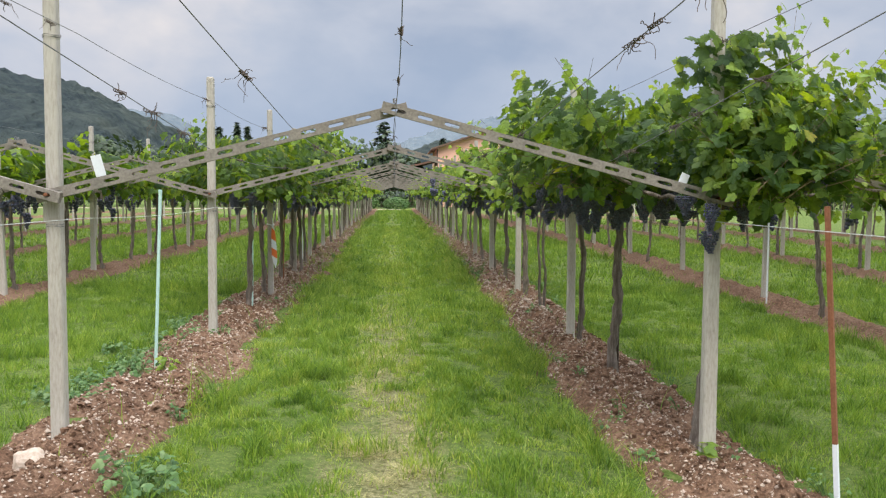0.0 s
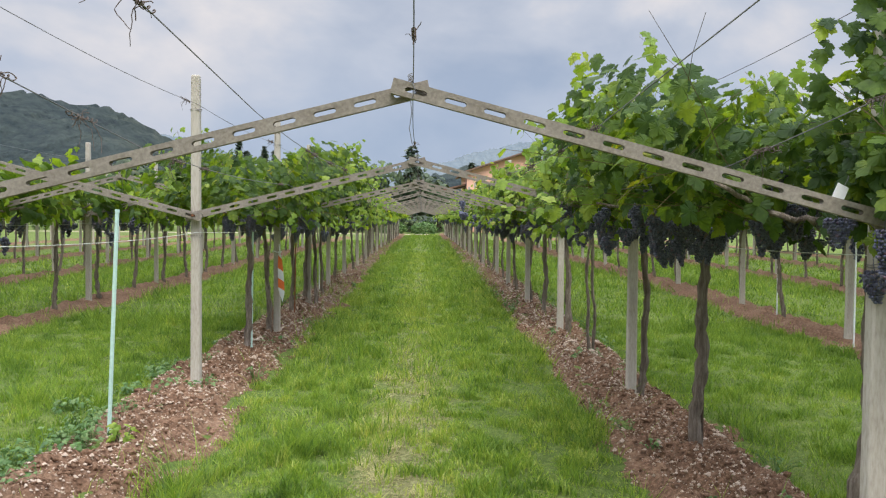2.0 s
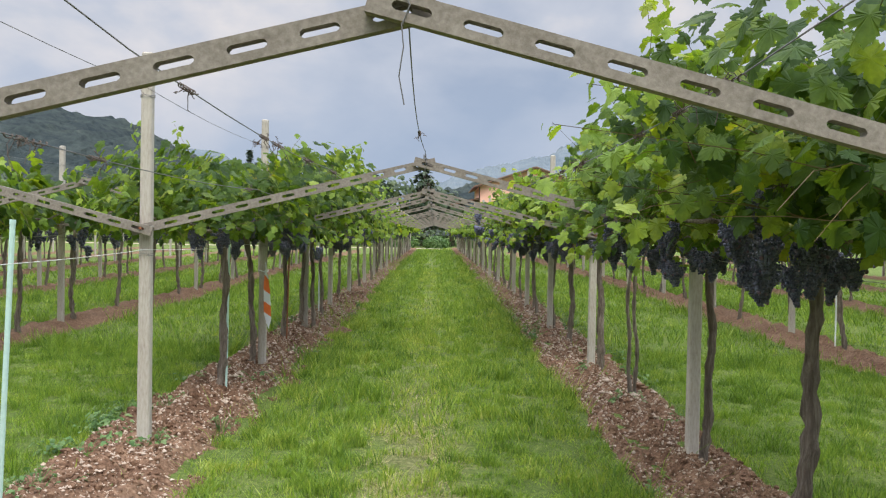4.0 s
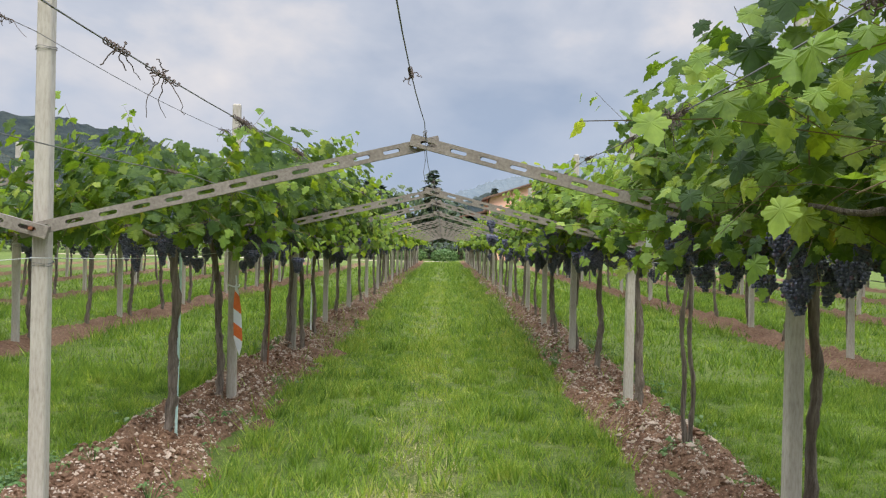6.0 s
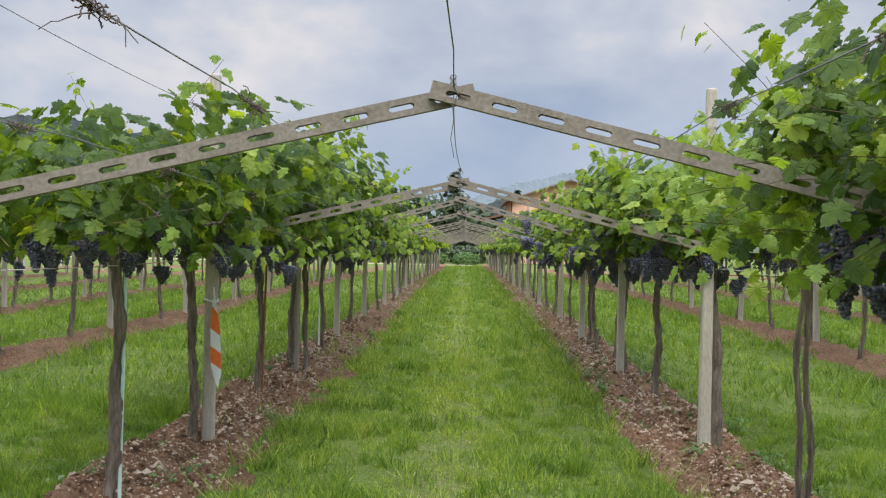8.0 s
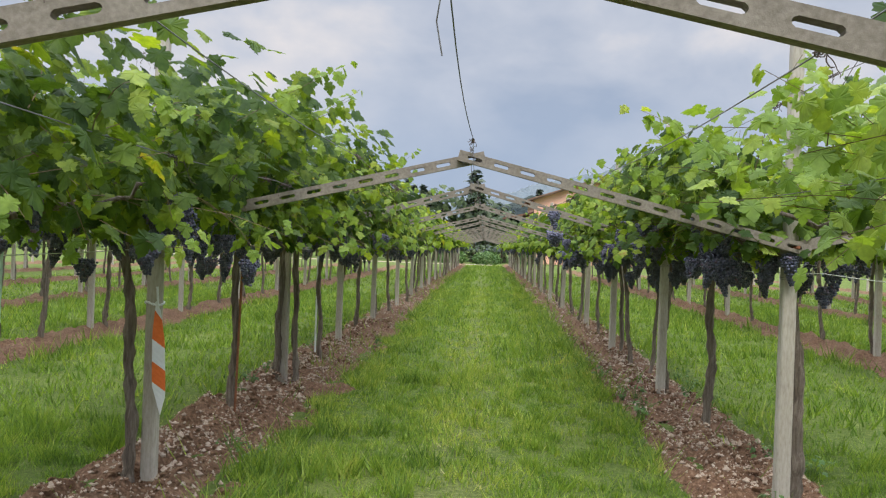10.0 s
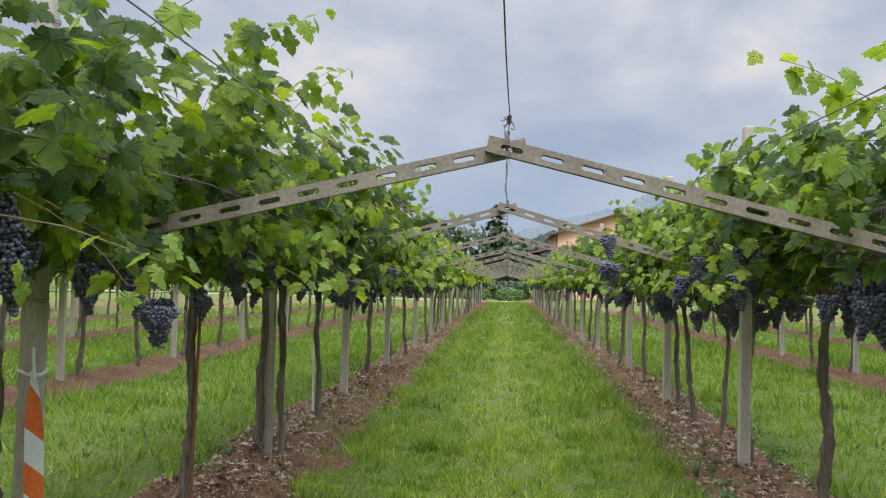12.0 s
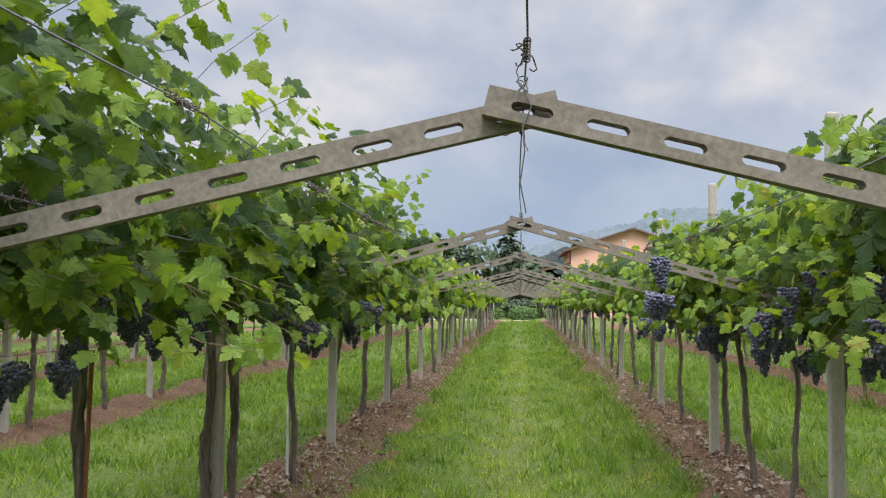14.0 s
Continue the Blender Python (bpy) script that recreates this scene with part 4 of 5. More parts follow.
def build_rock(x, y, size, seed):
    bm = bmesh.new()
    bmesh.ops.create_icosphere(bm, subdivisions=3, radius=1)
    for v in bm.verts:
        p = Vector(v.co)
        k = 1 + 0.32 * noise.noise(p * 1.1 + Vector((seed, 0, 0))) + 0.10 * noise.noise(p * 3.1 + Vector((seed, 4, 0)))
        v.co = Vector((p.x * size[0], p.y * size[1], p.z * size[2])) * k
    ob = new("rock", bm_mesh("rock", bm, STONE, False))
    ob.location = (x, y, -0.04 + size[2] * 0.45)
    return tagged(ob, "pale angular limestone rock lying on the soil", "rock")


build_rock(-2.29, 3.08, (0.105, 0.085, 0.085), 3.0)
build_rock(1.95, 14.6, (0.06, 0.05, 0.03), 5.0)


def build_weed(x, y, n, spread, size, z=None, mat=None):
    """A low clump of broad weed leaves on stems."""
    a = rng.uniform(0, 6.28, n)
    rr = spread * np.sqrt(rng.random(n))
    h = rng.uniform(0.02, 0.16, n) * (0.5 + size * 6)
    pos = np.stack([rr * np.cos(a), rr * np.sin(a), h], 1)
    nor = np.stack([0.4 * np.cos(a), 0.4 * np.sin(a) - 0.2, np.ones(n)], 1) + rng.normal(0, 0.3, (n, 3))
    head = np.stack([np.cos(a), np.sin(a), -0.2 * np.ones(n)], 1)
    V, F = place_leaves(pos, nor, head, rng.uniform(0.5, 1.1, n) * size, LEAF_LOW)
    e = new("weed")
    e.location = (x, y, float(fall(x, y)) + (-0.05 if z is None else z))
    part("leaves", tri_mesh("leaves", V, F, mat or WEED), e, kind="stuff")
    part("stem", tri_mesh("stem", *join([tube([(p[0] * 0.2, p[1] * 0.2, -0.03), (p[0] * 0.7, p[1] * 0.7, p[2] * 0.7), tuple(p)], 0.002, 4, cap=False) for p in pos]), WEED), e, kind="stuff")
    return tagged(e, "low green weed clump growing on the soil bed", "weed", "weeds")


build_weed(-1.62, 2.85, 46, 0.22, 0.075)
build_weed(-1.48, 2.68, 40, 0.2, 0.07)
build_weed(1.93, 3.5, 16, 0.08, 0.09, mat=LEAF_YOUNG)
build_weed(-2.22, 5.95, 18, 0.10, 0.07, mat=LEAF_YOUNG)
build_weed(-2.14, 8.0, 30, 0.16, 0.05)
build_weed(-2.32, 7.8, 26, 0.14, 0.06)
build_weed(2.02, 10.3, 44, 0.15, 0.05)
build_weed(1.86, 10.25, 30, 0.18, 0.05)
build_weed(1.86, 12.1, 34, 0.17, 0.05)
for i in range(22):
    build_weed(-2.78 + rng.normal(0, 0.14), rng.uniform(4.6, 9.6), int(rng.integers(30, 70)), rng.uniform(0.14, 0.3), rng.uniform(0.035, 0.055), z=-0.1)
for i in range(46):
    row = int(rng.choice([-1, 1]))
    y = rng.uniform(2.6, 21)
    off = rng.choice([-1, 1]) * abs(rng.normal(0.38, 0.14))
    build_weed(ROWS_X[row] + off, y, int(rng.integers(8, 26)), rng.uniform(0.06, 0.2), rng.uniform(0.03, 0.055))


# ---- the distance ----
def ridge(name, profile, dist, depth, mat, label, rough):
    """A wooded ridge: profile is (tangent of bearing, tangent of height) at that distance."""
    u = np.linspace(0, 1, 420)
    bx = np.interp(u, np.linspace(0, 1, len(profile)), [p[0] for p in profile])
    el = np.interp(u, np.linspace(0, 1, len(profile)), [p[1] for p in profile])
    k = np.ones(25) / 25
    el = np.convolve(np.pad(el, 12, mode="edge"), k, "valid")
    rows = []
    for j, f in enumerate(np.linspace(0, 1, 16)):
        d = dist + depth * (f - 0.72)
        h = np.sin(min(f / 0.72, 1) * math.pi / 2) if f <= 0.72 else 1 - (f - 0.72) / 0.28
        z = (el * dist) * h + rough * (value_noise(bx * dist, d * np.ones_like(bx), 0.02, 21) - 0.5) * 2 * min(1, f * 3) + rough * 0.7 * (value_noise(bx * dist, d * np.ones_like(bx), 0.09, 22) - 0.5) + rough * 0.55 * (value_noise(bx * dist, d * np.ones_like(bx), 0.33, 23) - 0.5)
        rows.append(np.stack([bx * dist, np.full_like(bx, d), z + 1.6 * h - (2 if f in (0, 1) else 0)], 1))
    V = np.vstack(rows)
    n = len(u)
    i = np.arange(15)[:, None] * n + np.arange(n - 1)[None]
    F = np.stack([i, i + 1, i + n + 1, i + n], -1).reshape(-1, 4)
    return tagged(new(name, tri_mesh(name, V, F, mat, True)), label, "hill", kind="structure")


ridge("hill", [(-1.2, 0.10), (-0.7, 0.135), (-0.47, 0.133), (-0.36, 0.112), (-0.29, 0.093), (-0.25, 0.082), (-0.19, 0.04), (-0.12, 0.005)], 620, 420, HAZED_FOREST, "dark wooded hillside beyond the vineyard, coloured blue-grey for distance haze", 7)
ridge("hill", [(-0.40, 0.07), (-0.29, 0.094), (-0.24, 0.083), (-0.20, 0.060), (-0.14, 0.035), (-0.08, 0.03), (0.0, 0.055), (0.05, 0.068), (0.09, 0.078), (0.13, 0.092), (0.17, 0.104), (0.24, 0.10), (0.36, 0.085), (0.52, 0.097), (0.8, 0.10), (1.2, 0.09)], 1900, 900, HAZED_HILL, "wooded hills on the horizon, coloured pale blue for distance haze", 9)
ridge("hill", [(-0.05, 0.02), (0.0, 0.045), (0.06, 0.054), (0.12, 0.055), (0.2, 0.05), (0.4, 0.045), (0.8, 0.05), (1.2, 0.04)], 420, 160, HAZED_FOREST, "low wooded rise behind the house", 5)


def crown_mesh(shape, count, clump, mat):
    """A crown of many small leaf clumps: shape(u, a) gives a point on or inside it."""
    pos = np.array([shape() for _ in range(count)])
    c = pos.mean(0)
    nor = pos - c + rng.normal(0, 0.8, pos.shape) + (0, 0, 0.8)
    head = rng.normal(0, 1, pos.shape) + (0, 0, -0.5)
    V, F = place_leaves(pos, nor, head, rng.uniform(0.6, 1.3, count) * clump, LEAF_LOW)
    return tri_mesh("crown", V, F, mat)


def build_cypress(x, y, h):
    e = new("cypress_tree")
    e.location = (x, y, -0.1)
    part("trunk", tri_mesh("trunk", *tube([(0, 0, -0.2), (0.03, 0, h * 0.4), (0, 0, h * 0.9)], [0.16, 0.1, 0.03], 7, 0.1), BARK, True), e)

    def shape():
        u = rng.random() ** 0.8
        r = h * 0.085 * (math.sin(min(1, u * 5) * 1.57)) * (1 - u ** 2.2) * math.sqrt(rng.uniform(0.35, 1)) * rng.uniform(0.8, 1.2)
        a = rng.uniform(0, 6.28)
        return (r * math.cos(a), r * math.sin(a), h * (0.05 + 0.95 * u))
    part("crown", crown_mesh(shape, 650, 0.5, CONIFER), e)
    return tagged(e, "tall narrow dark green cypress tree", "tree", "distant trees")


def build_conifer(x, y, h):
    e = new("conifer_tree")
    e.location = (x, y, -0.1)
    part("trunk", tri_mesh("trunk", *tube([(0, 0, -0.2), (0.05, 0, h * 0.5), (0, 0, h * 0.97)], [0.28, 0.17, 0.03], 8, 0.1), BARK, True), e)
    limbs, tips = [], []
    for i in range(46):
        z = h * (0.18 + 0.8 * (i / 46))
        L = h * 0.30 * (1 - (i / 46) ** 1.3) * rng.uniform(0.55, 1.1) + 0.3
        a = i * 2.4
        P = np.array([(0, 0, z), (L * 0.55 * math.cos(a), L * 0.55 * math.sin(a), z + L * 0.05), (L * math.cos(a), L * math.sin(a), z + L * 0.12)])
        limbs.append(tube(P, [0.06, 0.035, 0.01], 5))
        for q in np.linspace(0.3, 1, 11):
            tips.append(P[0] * (1 - q) + P[2] * q + rng.normal(0, 0.13, 3) * (0.5 + L * 0.3))
    part("limb", tri_mesh("limb", *join(limbs), BARK), e, kind="stuff")
    it = iter(tips)
    part("crown", crown_mesh(lambda: next(it), len(tips), 0.62, CONIFER), e)
    return tagged(e, "dark green conifer with layered open branches", "tree", "distant trees")


def build_broadleaf(h, w, mat, count=620):
    e = new("broadleaf_tree")
    part("trunk", tri_mesh("trunk", *join([tube([(0, 0, -0.2), (0.1, 0, h * 0.3), (0, 0.1, h * 0.62)], [0.22, 0.15, 0.06], 7, 0.1)] +
         [tube([(0, 0, h * 0.25), (w * 0.2 * math.cos(a), w * 0.2 * math.sin(a), h * 0.5), (w * 0.36 * math.cos(a), w * 0.36 * math.sin(a), h * 0.72)], [0.09, 0.06, 0.02], 5) for a in np.arange(0, 6.2, 1.25)]), BARK, True), e)
    lobes = [(rng.normal(0, w * 0.22), rng.normal(0, w * 0.22), h * rng.uniform(0.4, 0.85), w * rng.uniform(0.16, 0.28)) for _ in range(11)]

    def shape():
        cx, cy, cz, r = lobes[int(rng.integers(len(lobes)))]
        d = rng.normal(0, 1, 3)
        d /= np.linalg.norm(d)
        q = r * rng.uniform(0.6, 1.12)
        return (cx + d[0] * q, cy + d[1] * q, cz + d[2] * q * 0.8)
    part("crown", crown_mesh(shape, count, 0.66, mat), e)
    return tagged(e, "rounded dark green broadleaf tree beyond the vineyard", "tree", "distant trees")


for bx, h in ((-0.2035, 9.4), (-0.1955, 8.2), (-0.1835, 9.0), (-0.177, 8.1), (-0.168, 8.4), (-0.092, 7.4), (-0.084, 7.8), (-0.077, 7.2), (-0.07, 7.5), (-0.066, 7.0), (0.055, 7.4)):
    build_cypress(bx * 104, 102 + rng.uniform(-3, 3), h * 1.12)
build_conifer(-1.4, 100, 10.2)
TREES = [build_broadleaf(7.2, 7.0, TREE_LEAF), build_broadleaf(6.2, 6.2, TREE_LEAF), build_broadleaf(8.0, 7.5, TREE_LEAF)]
first = True
spots = [(-46, 96), (-39, 100), (-33, 97), (-27.5, 104), (-22, 98), (-17, 103), (-12.5, 99), (-8.5, 104), (-5.5, 99), (-0.5, 106), (2.0, 101), (-55, 104), (-65, 98), (-76, 106), (24, 110), (32, 104), (41, 108), (52, 100), (63, 106)]
for i, (x, y) in enumerate(spots):
    at = pose(x, y, -0.1, 0, 0, rng.uniform(0, 360)) @ Matrix.Diagonal((*(Vector((1, 1, 1)) * 1.0), 1))
    if i < 3:
        TREES[i].matrix_basis = at
    else:
        copy_thing(TREES[i % 3], at)


def build_hedge(x, y, w, h):
    e = new("hedge_bush")
    e.location = (x, y, -0.1)

    def shape():
        d = rng.normal(0, 1, 3)
        d /= np.linalg.norm(d)
        q = rng.uniform(0.75, 1.03)
        return (d[0] * q * w / 2, d[1] * q * 0.9, max(0.02, h * 0.45 + d[2] * q * h * 0.55))
    part("foliage", crown_mesh(shape, 900, 0.16, WEED), e)
    part("stem", tri_mesh("stem", *tube([(0, 0, -0.1), (0.02, 0, h * 0.3), (0, 0, h * 0.7)], [0.06, 0.05, 0.02], 6), BARK), e)
    return tagged(e, "clipped rounded green hedge bush at the end of the lane", "bush")


def build_thicket(x0, x1, y, h):
    """A long uneven hedge that closes the far end of the rows."""
    e = new("field_hedge")
    e.location = ((x0 + x1) / 2, y, -0.1)
    w = x1 - x0

    def shape():
        x = rng.uniform(-w / 2, w / 2)
        top = h * (0.65 + 0.55 * float(value_noise(x, 0.0, 0.35, 61)))
        return (x, rng.normal(0, 0.7), rng.uniform(0.02, 1) ** 0.7 * top)
    part("foliage", crown_mesh(shape, int(w * 70), 0.36, TREE_LEAF), e, kind="stuff")
    for i in range(int(w / 3)):
        part("stem", STEM_ME, e, "", pose(-w / 2 + 1.5 + 3 * i, 0, 0, 0, 0, i * 70))
    return tagged(e, "long uneven dark green hedge beyond the vine rows", "hedge", "field hedges")


STEM_ME = tri_mesh("stem", *tube([(0, 0, -0.2), (0.05, 0, 0.7), (0, 0.04, 1.6)], [0.07, 0.05, 0.02], 6, 0.1), BARK)
build_thicket(-62, -5.5, 91.5, 3.6)
build_thicket(-5.2, 4.6, 92.5, 2.4)
build_thicket(5.0, 58, 91.5, 3.2)
build_hedge(0.1, 87.5, 2.8, 1.25)
build_hedge(-3.2, 88.2, 3.2, 1.3)
build_hedge(3.4, 88.4, 3.0, 1.2)
track = bmesh.new()
for x, y, z in ((-40, 83.5, -0.07), (40, 83.5, -0.07), (40, 86, -0.06), (-40, 86, -0.06)):
    track.verts.new((x, y, z))
track.faces.new(track.verts)
tagged(new("gravel_track", bm_mesh("gravel_track", track, STONE)), "pale gravel track crossing the end of the vine rows", "track", kind="structure")


def prism(points, y0, y1):
    """A solid from an outline in x and z, between two depths."""
    bm = bmesh.new()
    a = [bm.verts.new((x, y0, z)) for x, z in points]
    b = [bm.verts.new((x, y1, z)) for x, z in points]
    n = len(points)
    bm.faces.new(a)
    bm.faces.new(b[::-1])
    for i in range(n):
        bm.faces.new((a[i], b[i], b[(i + 1) % n], a[(i + 1) % n]))
    bmesh.ops.recalc_face_normals(bm, faces=bm.faces)
    return bm


def build_house():
    """Peach house with a low gable towards the vineyard."""
    e = new("house")
    e.location = (4.9, 98, -0.1)
    W, E, A, D = 12.2, 6.9, 8.95, 14.0
    part("wall", bm_mesh("wall", prism([(0, 0), (W, 0), (W, E), (W / 2, A), (0, E)], 0, D), PLASTER), e)
    sl = (A - E) / (W / 2)
    for s, nm in ((1, 0), (-1, W)):
        o = [(-0.75, E - 0.75 * sl + 0.02), (W / 2, A + 0.02), (W / 2, A + 0.15), (-0.75, E - 0.75 * sl + 0.15)]
        if s < 0:
            o = [(W - x, z) for x, z in o]
        part("roof", bm_mesh("roof", prism(o, -0.65, D + 0.6), ROOF), e, "brown tiled roof slope")
        g = [(-0.75, E - 0.75 * sl - 0.07), (W / 2, A - 0.07), (W / 2, A + 0.015), (-0.75, E - 0.75 * sl + 0.015)]
        if s < 0:
            g = [(W - x, z) for x, z in g]
        part("barge_board", bm_mesh("barge_board", prism(g, -0.66, -0.58), DARKWOOD), e, "dark wooden barge board")
    part("gutter_pipe", tri_mesh("gutter_pipe", *tube([(-0.08, -0.06, 0), (-0.08, -0.06, 3.2), (-0.08, -0.06, E - 0.2)], 0.06, 8), DARKWOOD), e, "dark drain pipe")
    lean = part("porch_roof", bm_mesh("porch_roof", prism([(-3.4, 4.6), (0, 5.4), (0, 5.6), (-3.4, 4.8)], 0.6, 9), ROOF), e, "lower tiled porch roof")
    for y in (0.9, 4.6, 8.6):
        part("porch_post", bm_mesh("porch_post", prism([(-3.2, 0), (-3.0, 0), (-3.0, 4.7), (-3.2, 4.7)], y, y + 0.2), DARKWOOD), e, "dark porch post")
    for x in (2.2, 8.6):
        w = part("window", bm_mesh("window", prism([(x, 2.2), (x + 1.2, 2.2), (x + 1.2, 3.7), (x, 3.7)], -0.03, 0.12), DARKWOOD), e, "dark window")
        part("sill", bm_mesh("sill", prism([(x - 0.1, 2.08), (x + 1.3, 2.08), (x + 1.3, 2.2), (x - 0.1, 2.2)], -0.14, 0.1), STONE), w)
    return tagged(e, "peach-plastered house with a low brown gable roof", "house")


build_house()


# ---- stones and grass ----
def scatter_stones(row, y_from, y_to, n, mean=0.0042, least=0.003, ball=False):
    x = ROWS_X[row] + rng.normal(0, 0.32, n)
    y = rng.uniform(y_from, y_to, n)
    keep = np.abs(x - ROWS_X[row]) < 0.62
    x, y = x[keep], y[keep]
    s = rng.gamma(1.6, mean, len(x)) + least
    V0, F0 = ICO1 if ball else OCTA
    jag = rng.uniform(0.7, 1.25, (len(x), len(V0), 1)) if ball else rng.uniform(0.55, 1.3, (len(x), len(V0), 1))
    sq = rng.uniform(0.6, 1.2, (len(x), 1, 3)) * (1, 1, 0.8)
    V = V0[None] * jag * sq * s[:, None, None] + np.stack([x, y, bed_z(x, y, row) + s * 0.25], 1)[:, None]
    F = F0[None] + (np.arange(len(x)) * len(V0))[:, None, None]
    return V.reshape(-1, 3), F.reshape(-1, 3)


for row in (-1, 1):
    V, F = join([scatter_stones(row, 1.6, 9, 7000, 0.0034), scatter_stones(row, 9, 20, 9000, 0.0045), scatter_stones(row, 20, 40, 4000, 0.006)])
    tagged(new("pebbles", tri_mesh("pebbles", V, F, STONE)), "pale limestone pebbles strewn over the soil bed", "pebbles", kind="stuff")
    V, F = join([scatter_stones(row, 1.6, 12, 6000, 0.0055, 0.003, True), scatter_stones(row, 12, 24, 4000, 0.005, 0.004, True)])
    tagged(new("clods", tri_mesh("clods", V, F, SOIL)), "crumbled reddish-brown clods of the ploughed bed", "clods", kind="stuff")


def blades(n, x_rng, y_rng, height, width, keep, flat=0.0):
    """Single grass blades as slim triangles, kept where keep(x, y) is above a random number."""
    x, y = rng.uniform(*x_rng, n), rng.uniform(*y_rng, n)
    k = keep(x, y) > rng.random(n)
    x, y = x[k], y[k]
    n = len(x)
    tuft = 0.22 + 2.6 * value_noise(x, y, 7.0, 31) ** 2 * (0.5 + value_noise(x, y, 1.4, 32))
    h = height * rng.uniform(0.45, 1.25, n) * tuft
    w = width * rng.uniform(0.6, 1.3, n)
    a = rng.uniform(0, 6.28, n)
    b = rng.uniform(0, 6.28, n)
    lean = h * (rng.uniform(0.15, 0.9, n) + flat)
    z = ground_height(x, y) - 0.012
    P = np.stack([x, y, z], 1)
    S = np.stack([np.cos(a) * w, np.sin(a) * w, np.zeros(n)], 1)
    M = P + np.stack([np.cos(b) * lean * 0.35, np.sin(b) * lean * 0.35, h * 0.6 * (1 - flat * 0.7)], 1)
    T = P + np.stack([np.cos(b) * lean, np.sin(b) * lean, h * (1 - flat * 0.8)], 1)
    V = np.stack([P - S, P + S, M + S * 0.75, T, M - S * 0.75], 1)
    i = np.arange(n)[:, None] * 5
    F = np.stack([i + [0, 1, 2], i + [0, 2, 4], i + [4, 2, 3]], 1) if width < 0.005 and flat < 0.5 else np.stack([i + [0, 1, 3]], 1)
    return V.reshape(-1, 3), F.reshape(-1, 3)


def edge(x, y, soft=0.14):
    """1 in the lanes, fading to a few stragglers on the beds."""
    out_v = np.ones_like(x)
    for row, rx in ROWS_X.items():
        half = np.where(x > rx, bed_half(y, 1, row), bed_half(y, -1, row))
        out_v = np.minimum(out_v, np.clip((np.abs(x - rx) - half + 0.10) / soft, np.clip(0.012 + 0.006 * (y - 12), 0.012, 0.1) if abs(row) == 1 else 0.09, 1))
    return out_v


def track_wear(x, y):
    """The trodden strip along the middle of the lane."""
    c = -0.17 + 0.12 * (value_noise(y, y * 0, 0.5, 41) - 0.5)
    return np.clip(np.exp(-((x - c) / 0.26) ** 2) * (value_noise(x, y, 2.3, 42) * 2.3 + 0.08) * (0.35 + 1.1 * value_noise(x, y, 11.0, 43)), 0, 1) * np.clip(1.4 - y / 11, 0.18, 1)


def stripe(x, y):
    """1 on the two lusher wheel strips of the lane."""
    w = 0.16 * (value_noise(y, y * 0 + 5, 0.6, 51) - 0.5)
    return np.clip(np.exp(-((x + 0.85 + w) / 0.34) ** 2) + np.exp(-((x - 0.55 + w) / 0.36) ** 2), 0, 1)


clump = lambda x, y: np.clip(value_noise(x, y, 9.0, 52) * 3.4 - 1.15, 0.02, 1) * np.clip(value_noise(x, y, 2.4, 53) * 2.0 - 0.15, 0, 1)
lane = lambda x, y: edge(x, y) * (1 - 1.0 * track_wear(x, y)) * (0.35 + 0.65 * stripe(x, y)) * (0.16 + 0.84 * clump(x, y))
light = lambda x, y: edge(x, y) * (1 - 0.75 * track_wear(x, y)) * (1 - 0.9 * stripe(x, y)) * (0.12 + 0.88 * clump(y + 40, x))
side = lambda x, y: edge(x, y) * (0.3 + 0.7 * clump(x, y))
sets = [blades(230000, (-1.9, 1.65), (1.5, 8.5), 0.066, 0.0042, lane), blades(130000, (-1.9, 1.65), (8.5, 18), 0.08, 0.0075, lane), blades(90000, (-1.95, 1.7), (18, 40), 0.08, 0.011, lane), blades(50000, (-1.9, 1.6), (40, 84), 0.08, 0.024, lane)]
tagged(new("lane_grass", tri_mesh("lane_grass", *join(sets), GRASS)), "fresh green grass of the mown lane", "grass", kind="stuff")
sets = [blades(100000, (-1.9, 1.65), (1.5, 8.5), 0.06, 0.0039, light), blades(75000, (-1.9, 1.65), (8.5, 18), 0.075, 0.0066, light), blades(50000, (-1.95, 1.7), (18, 40), 0.07, 0.011, light)]
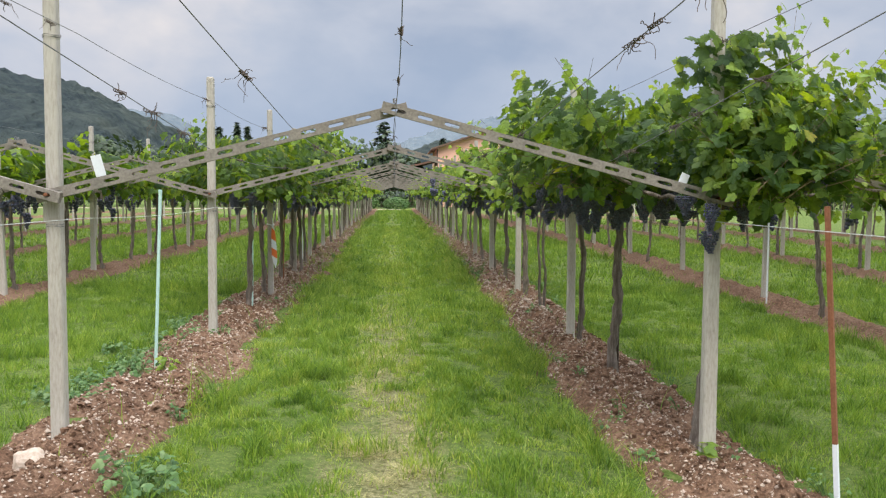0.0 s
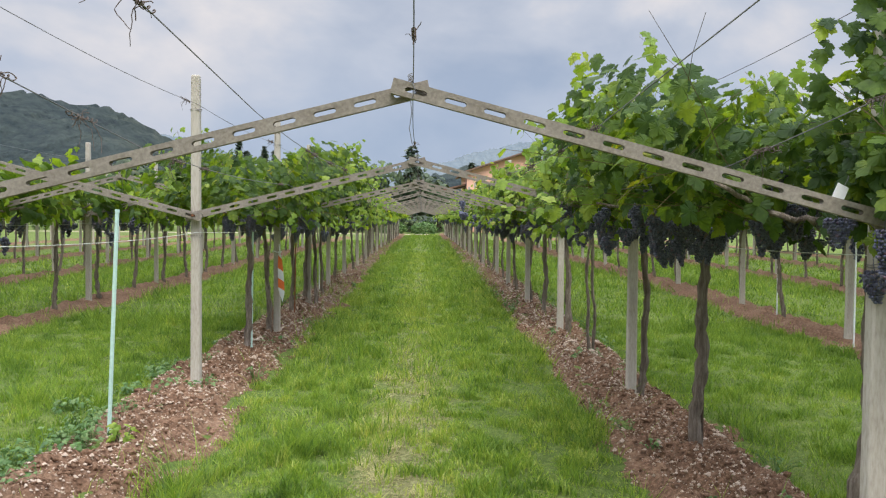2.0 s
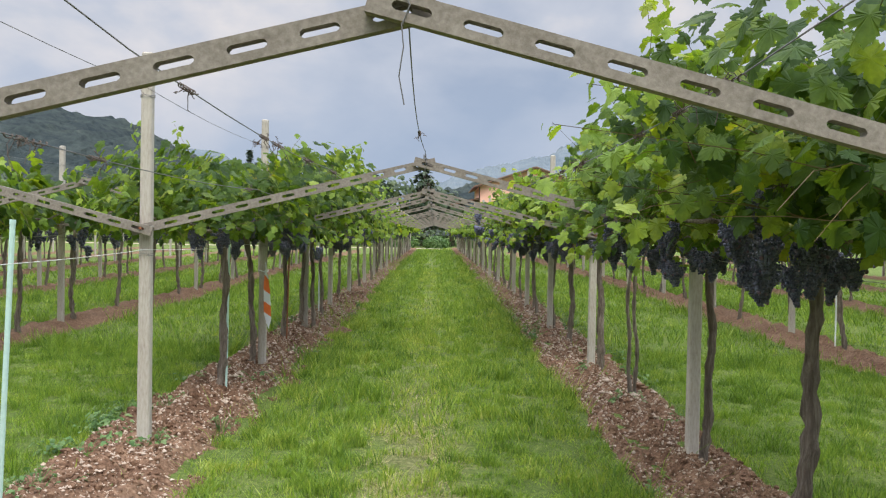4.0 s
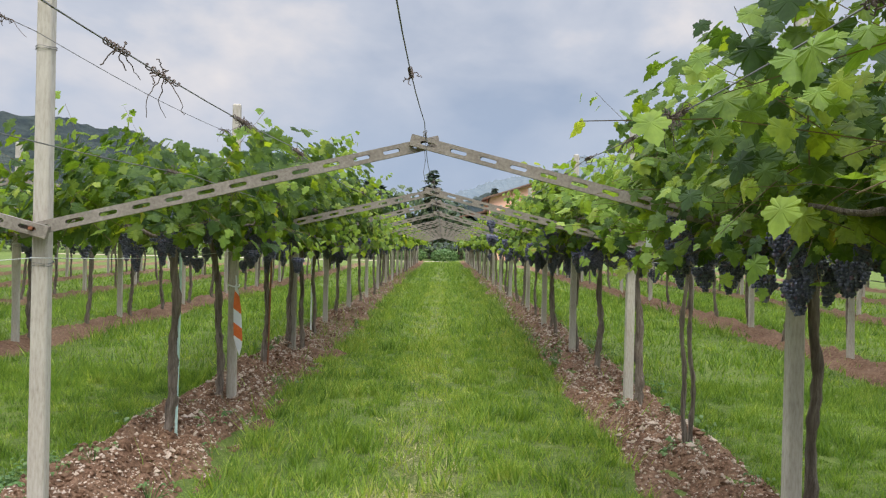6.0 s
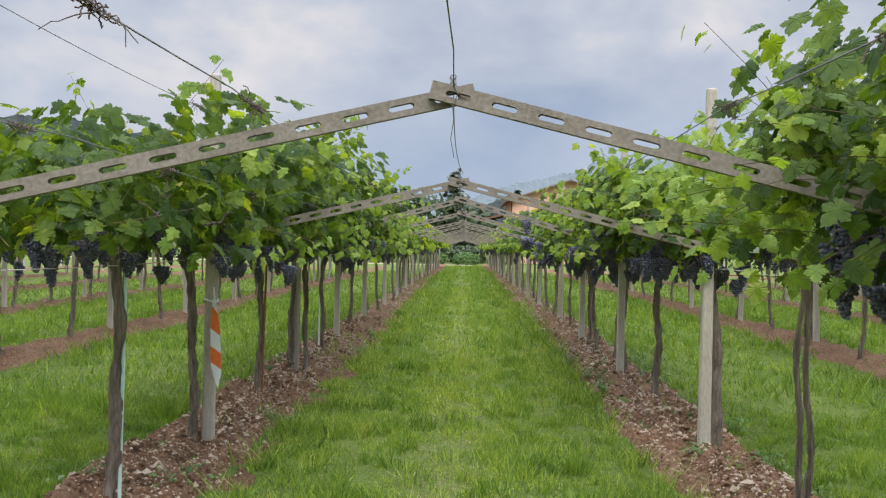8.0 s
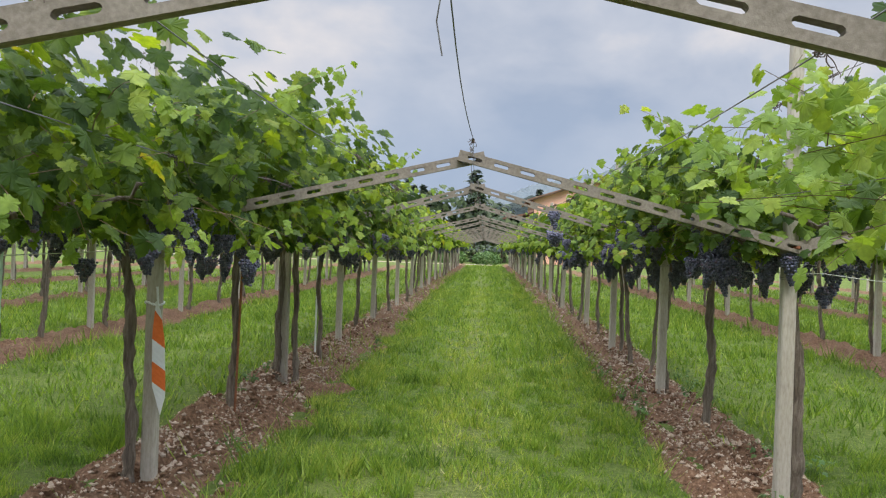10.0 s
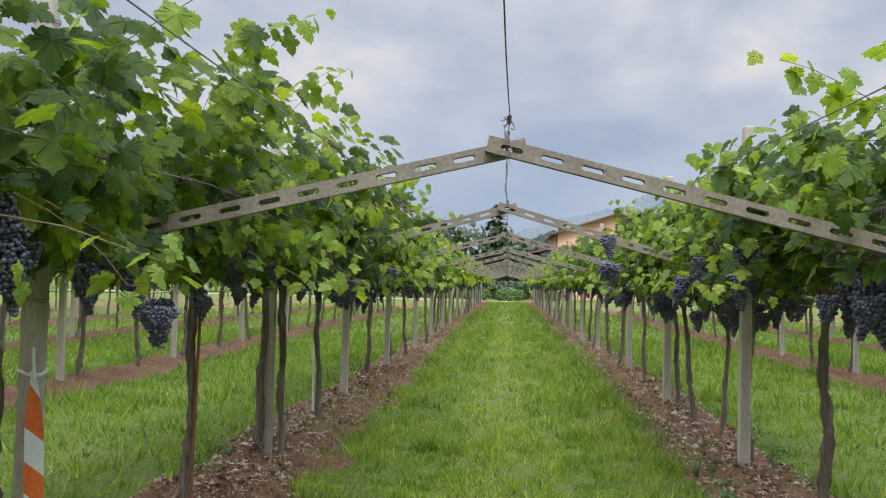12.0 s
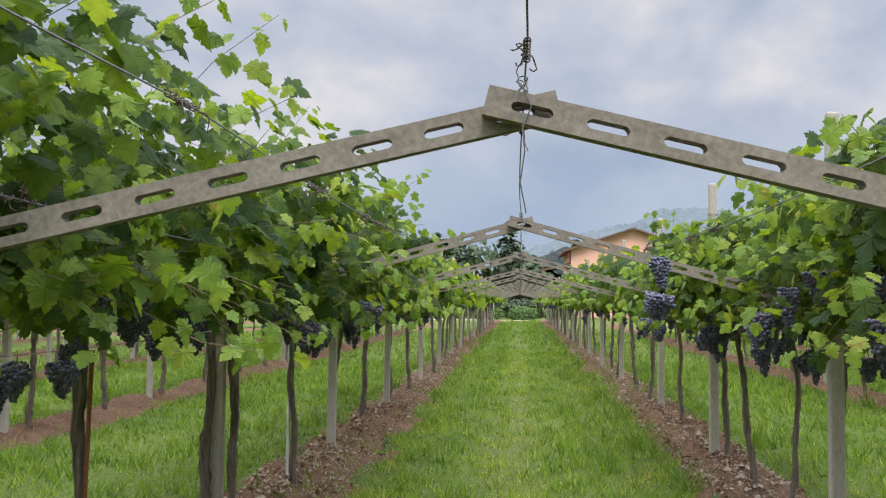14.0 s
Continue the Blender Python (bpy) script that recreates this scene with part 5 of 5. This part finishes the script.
tagged(new("light_grass", tri_mesh("light_grass", *join(sets), GRASS_LIGHT)), "yellowish-green shorter grass of the mown lane", "grass", kind="stuff")
fringe = lambda x, y: np.clip(4 * edge(x, y, 0.42) * (1 - edge(x, y, 0.42)), 0, 1) * np.clip(value_noise(x, y, 2.6, 55) * 2.6 - 0.7, 0, 1)
sets = [blades(60000, (-2.2, 2.0), (1.5, 10), 0.15, 0.0034, fringe, 0.2), blades(50000, (-2.3, 2.1), (10, 24), 0.16, 0.007, fringe, 0.2), blades(40000, (-2.3, 2.1), (24, 60), 0.16, 0.016, fringe, 0.2)]
tagged(new("edge_grass", tri_mesh("edge_grass", *join(sets), GRASS)), "longer ragged grass along the edges of the beds", "grass", kind="stuff")
sets = [blades(190000, (-5.9, -2.5), (3.0, 14), 0.075, 0.0056, side), blades(90000, (-10, -2.4), (13, 34), 0.095, 0.012, side), blades(60000, (-16, -2.4), (20, 62), 0.09, 0.024, side), blades(80000, (-10.2, -5.6), (5, 14), 0.085, 0.009, side), blades(40000, (-17, -10), (10, 24), 0.085, 0.016, side)]
tagged(new("side_grass", tri_mesh("side_grass", *join(sets), GRASS)), "green grass of the neighbouring lane", "grass", kind="stuff")
sets = [blades(190000, (2.2, 5.7), (2.6, 14), 0.075, 0.0056, side), blades(90000, (2.2, 9.8), (14, 34), 0.095, 0.012, side), blades(60000, (2.2, 16), (20, 62), 0.09, 0.024, side), blades(80000, (5.4, 10.0), (5, 14), 0.085, 0.009, side), blades(40000, (9.8, 17), (10, 24), 0.085, 0.016, side)]
tagged(new("side_grass", tri_mesh("side_grass", *join(sets), GRASS)), "green grass of the neighbouring lane", "grass", kind="stuff")
dry = lambda x, y: track_wear(x, y) * edge(x, y)
sets = [blades(150000, (-1.0, 0.7), (1.5, 9), 0.06, 0.0036, dry, 0.75), blades(50000, (-0.9, 0.6), (9, 24), 0.06, 0.0055, dry, 0.7)]
tagged(new("dry_clippings", tri_mesh("dry_clippings", *join(sets), STRAW)), "pale dry clippings along the trodden strip", "clippings", kind="stuff")
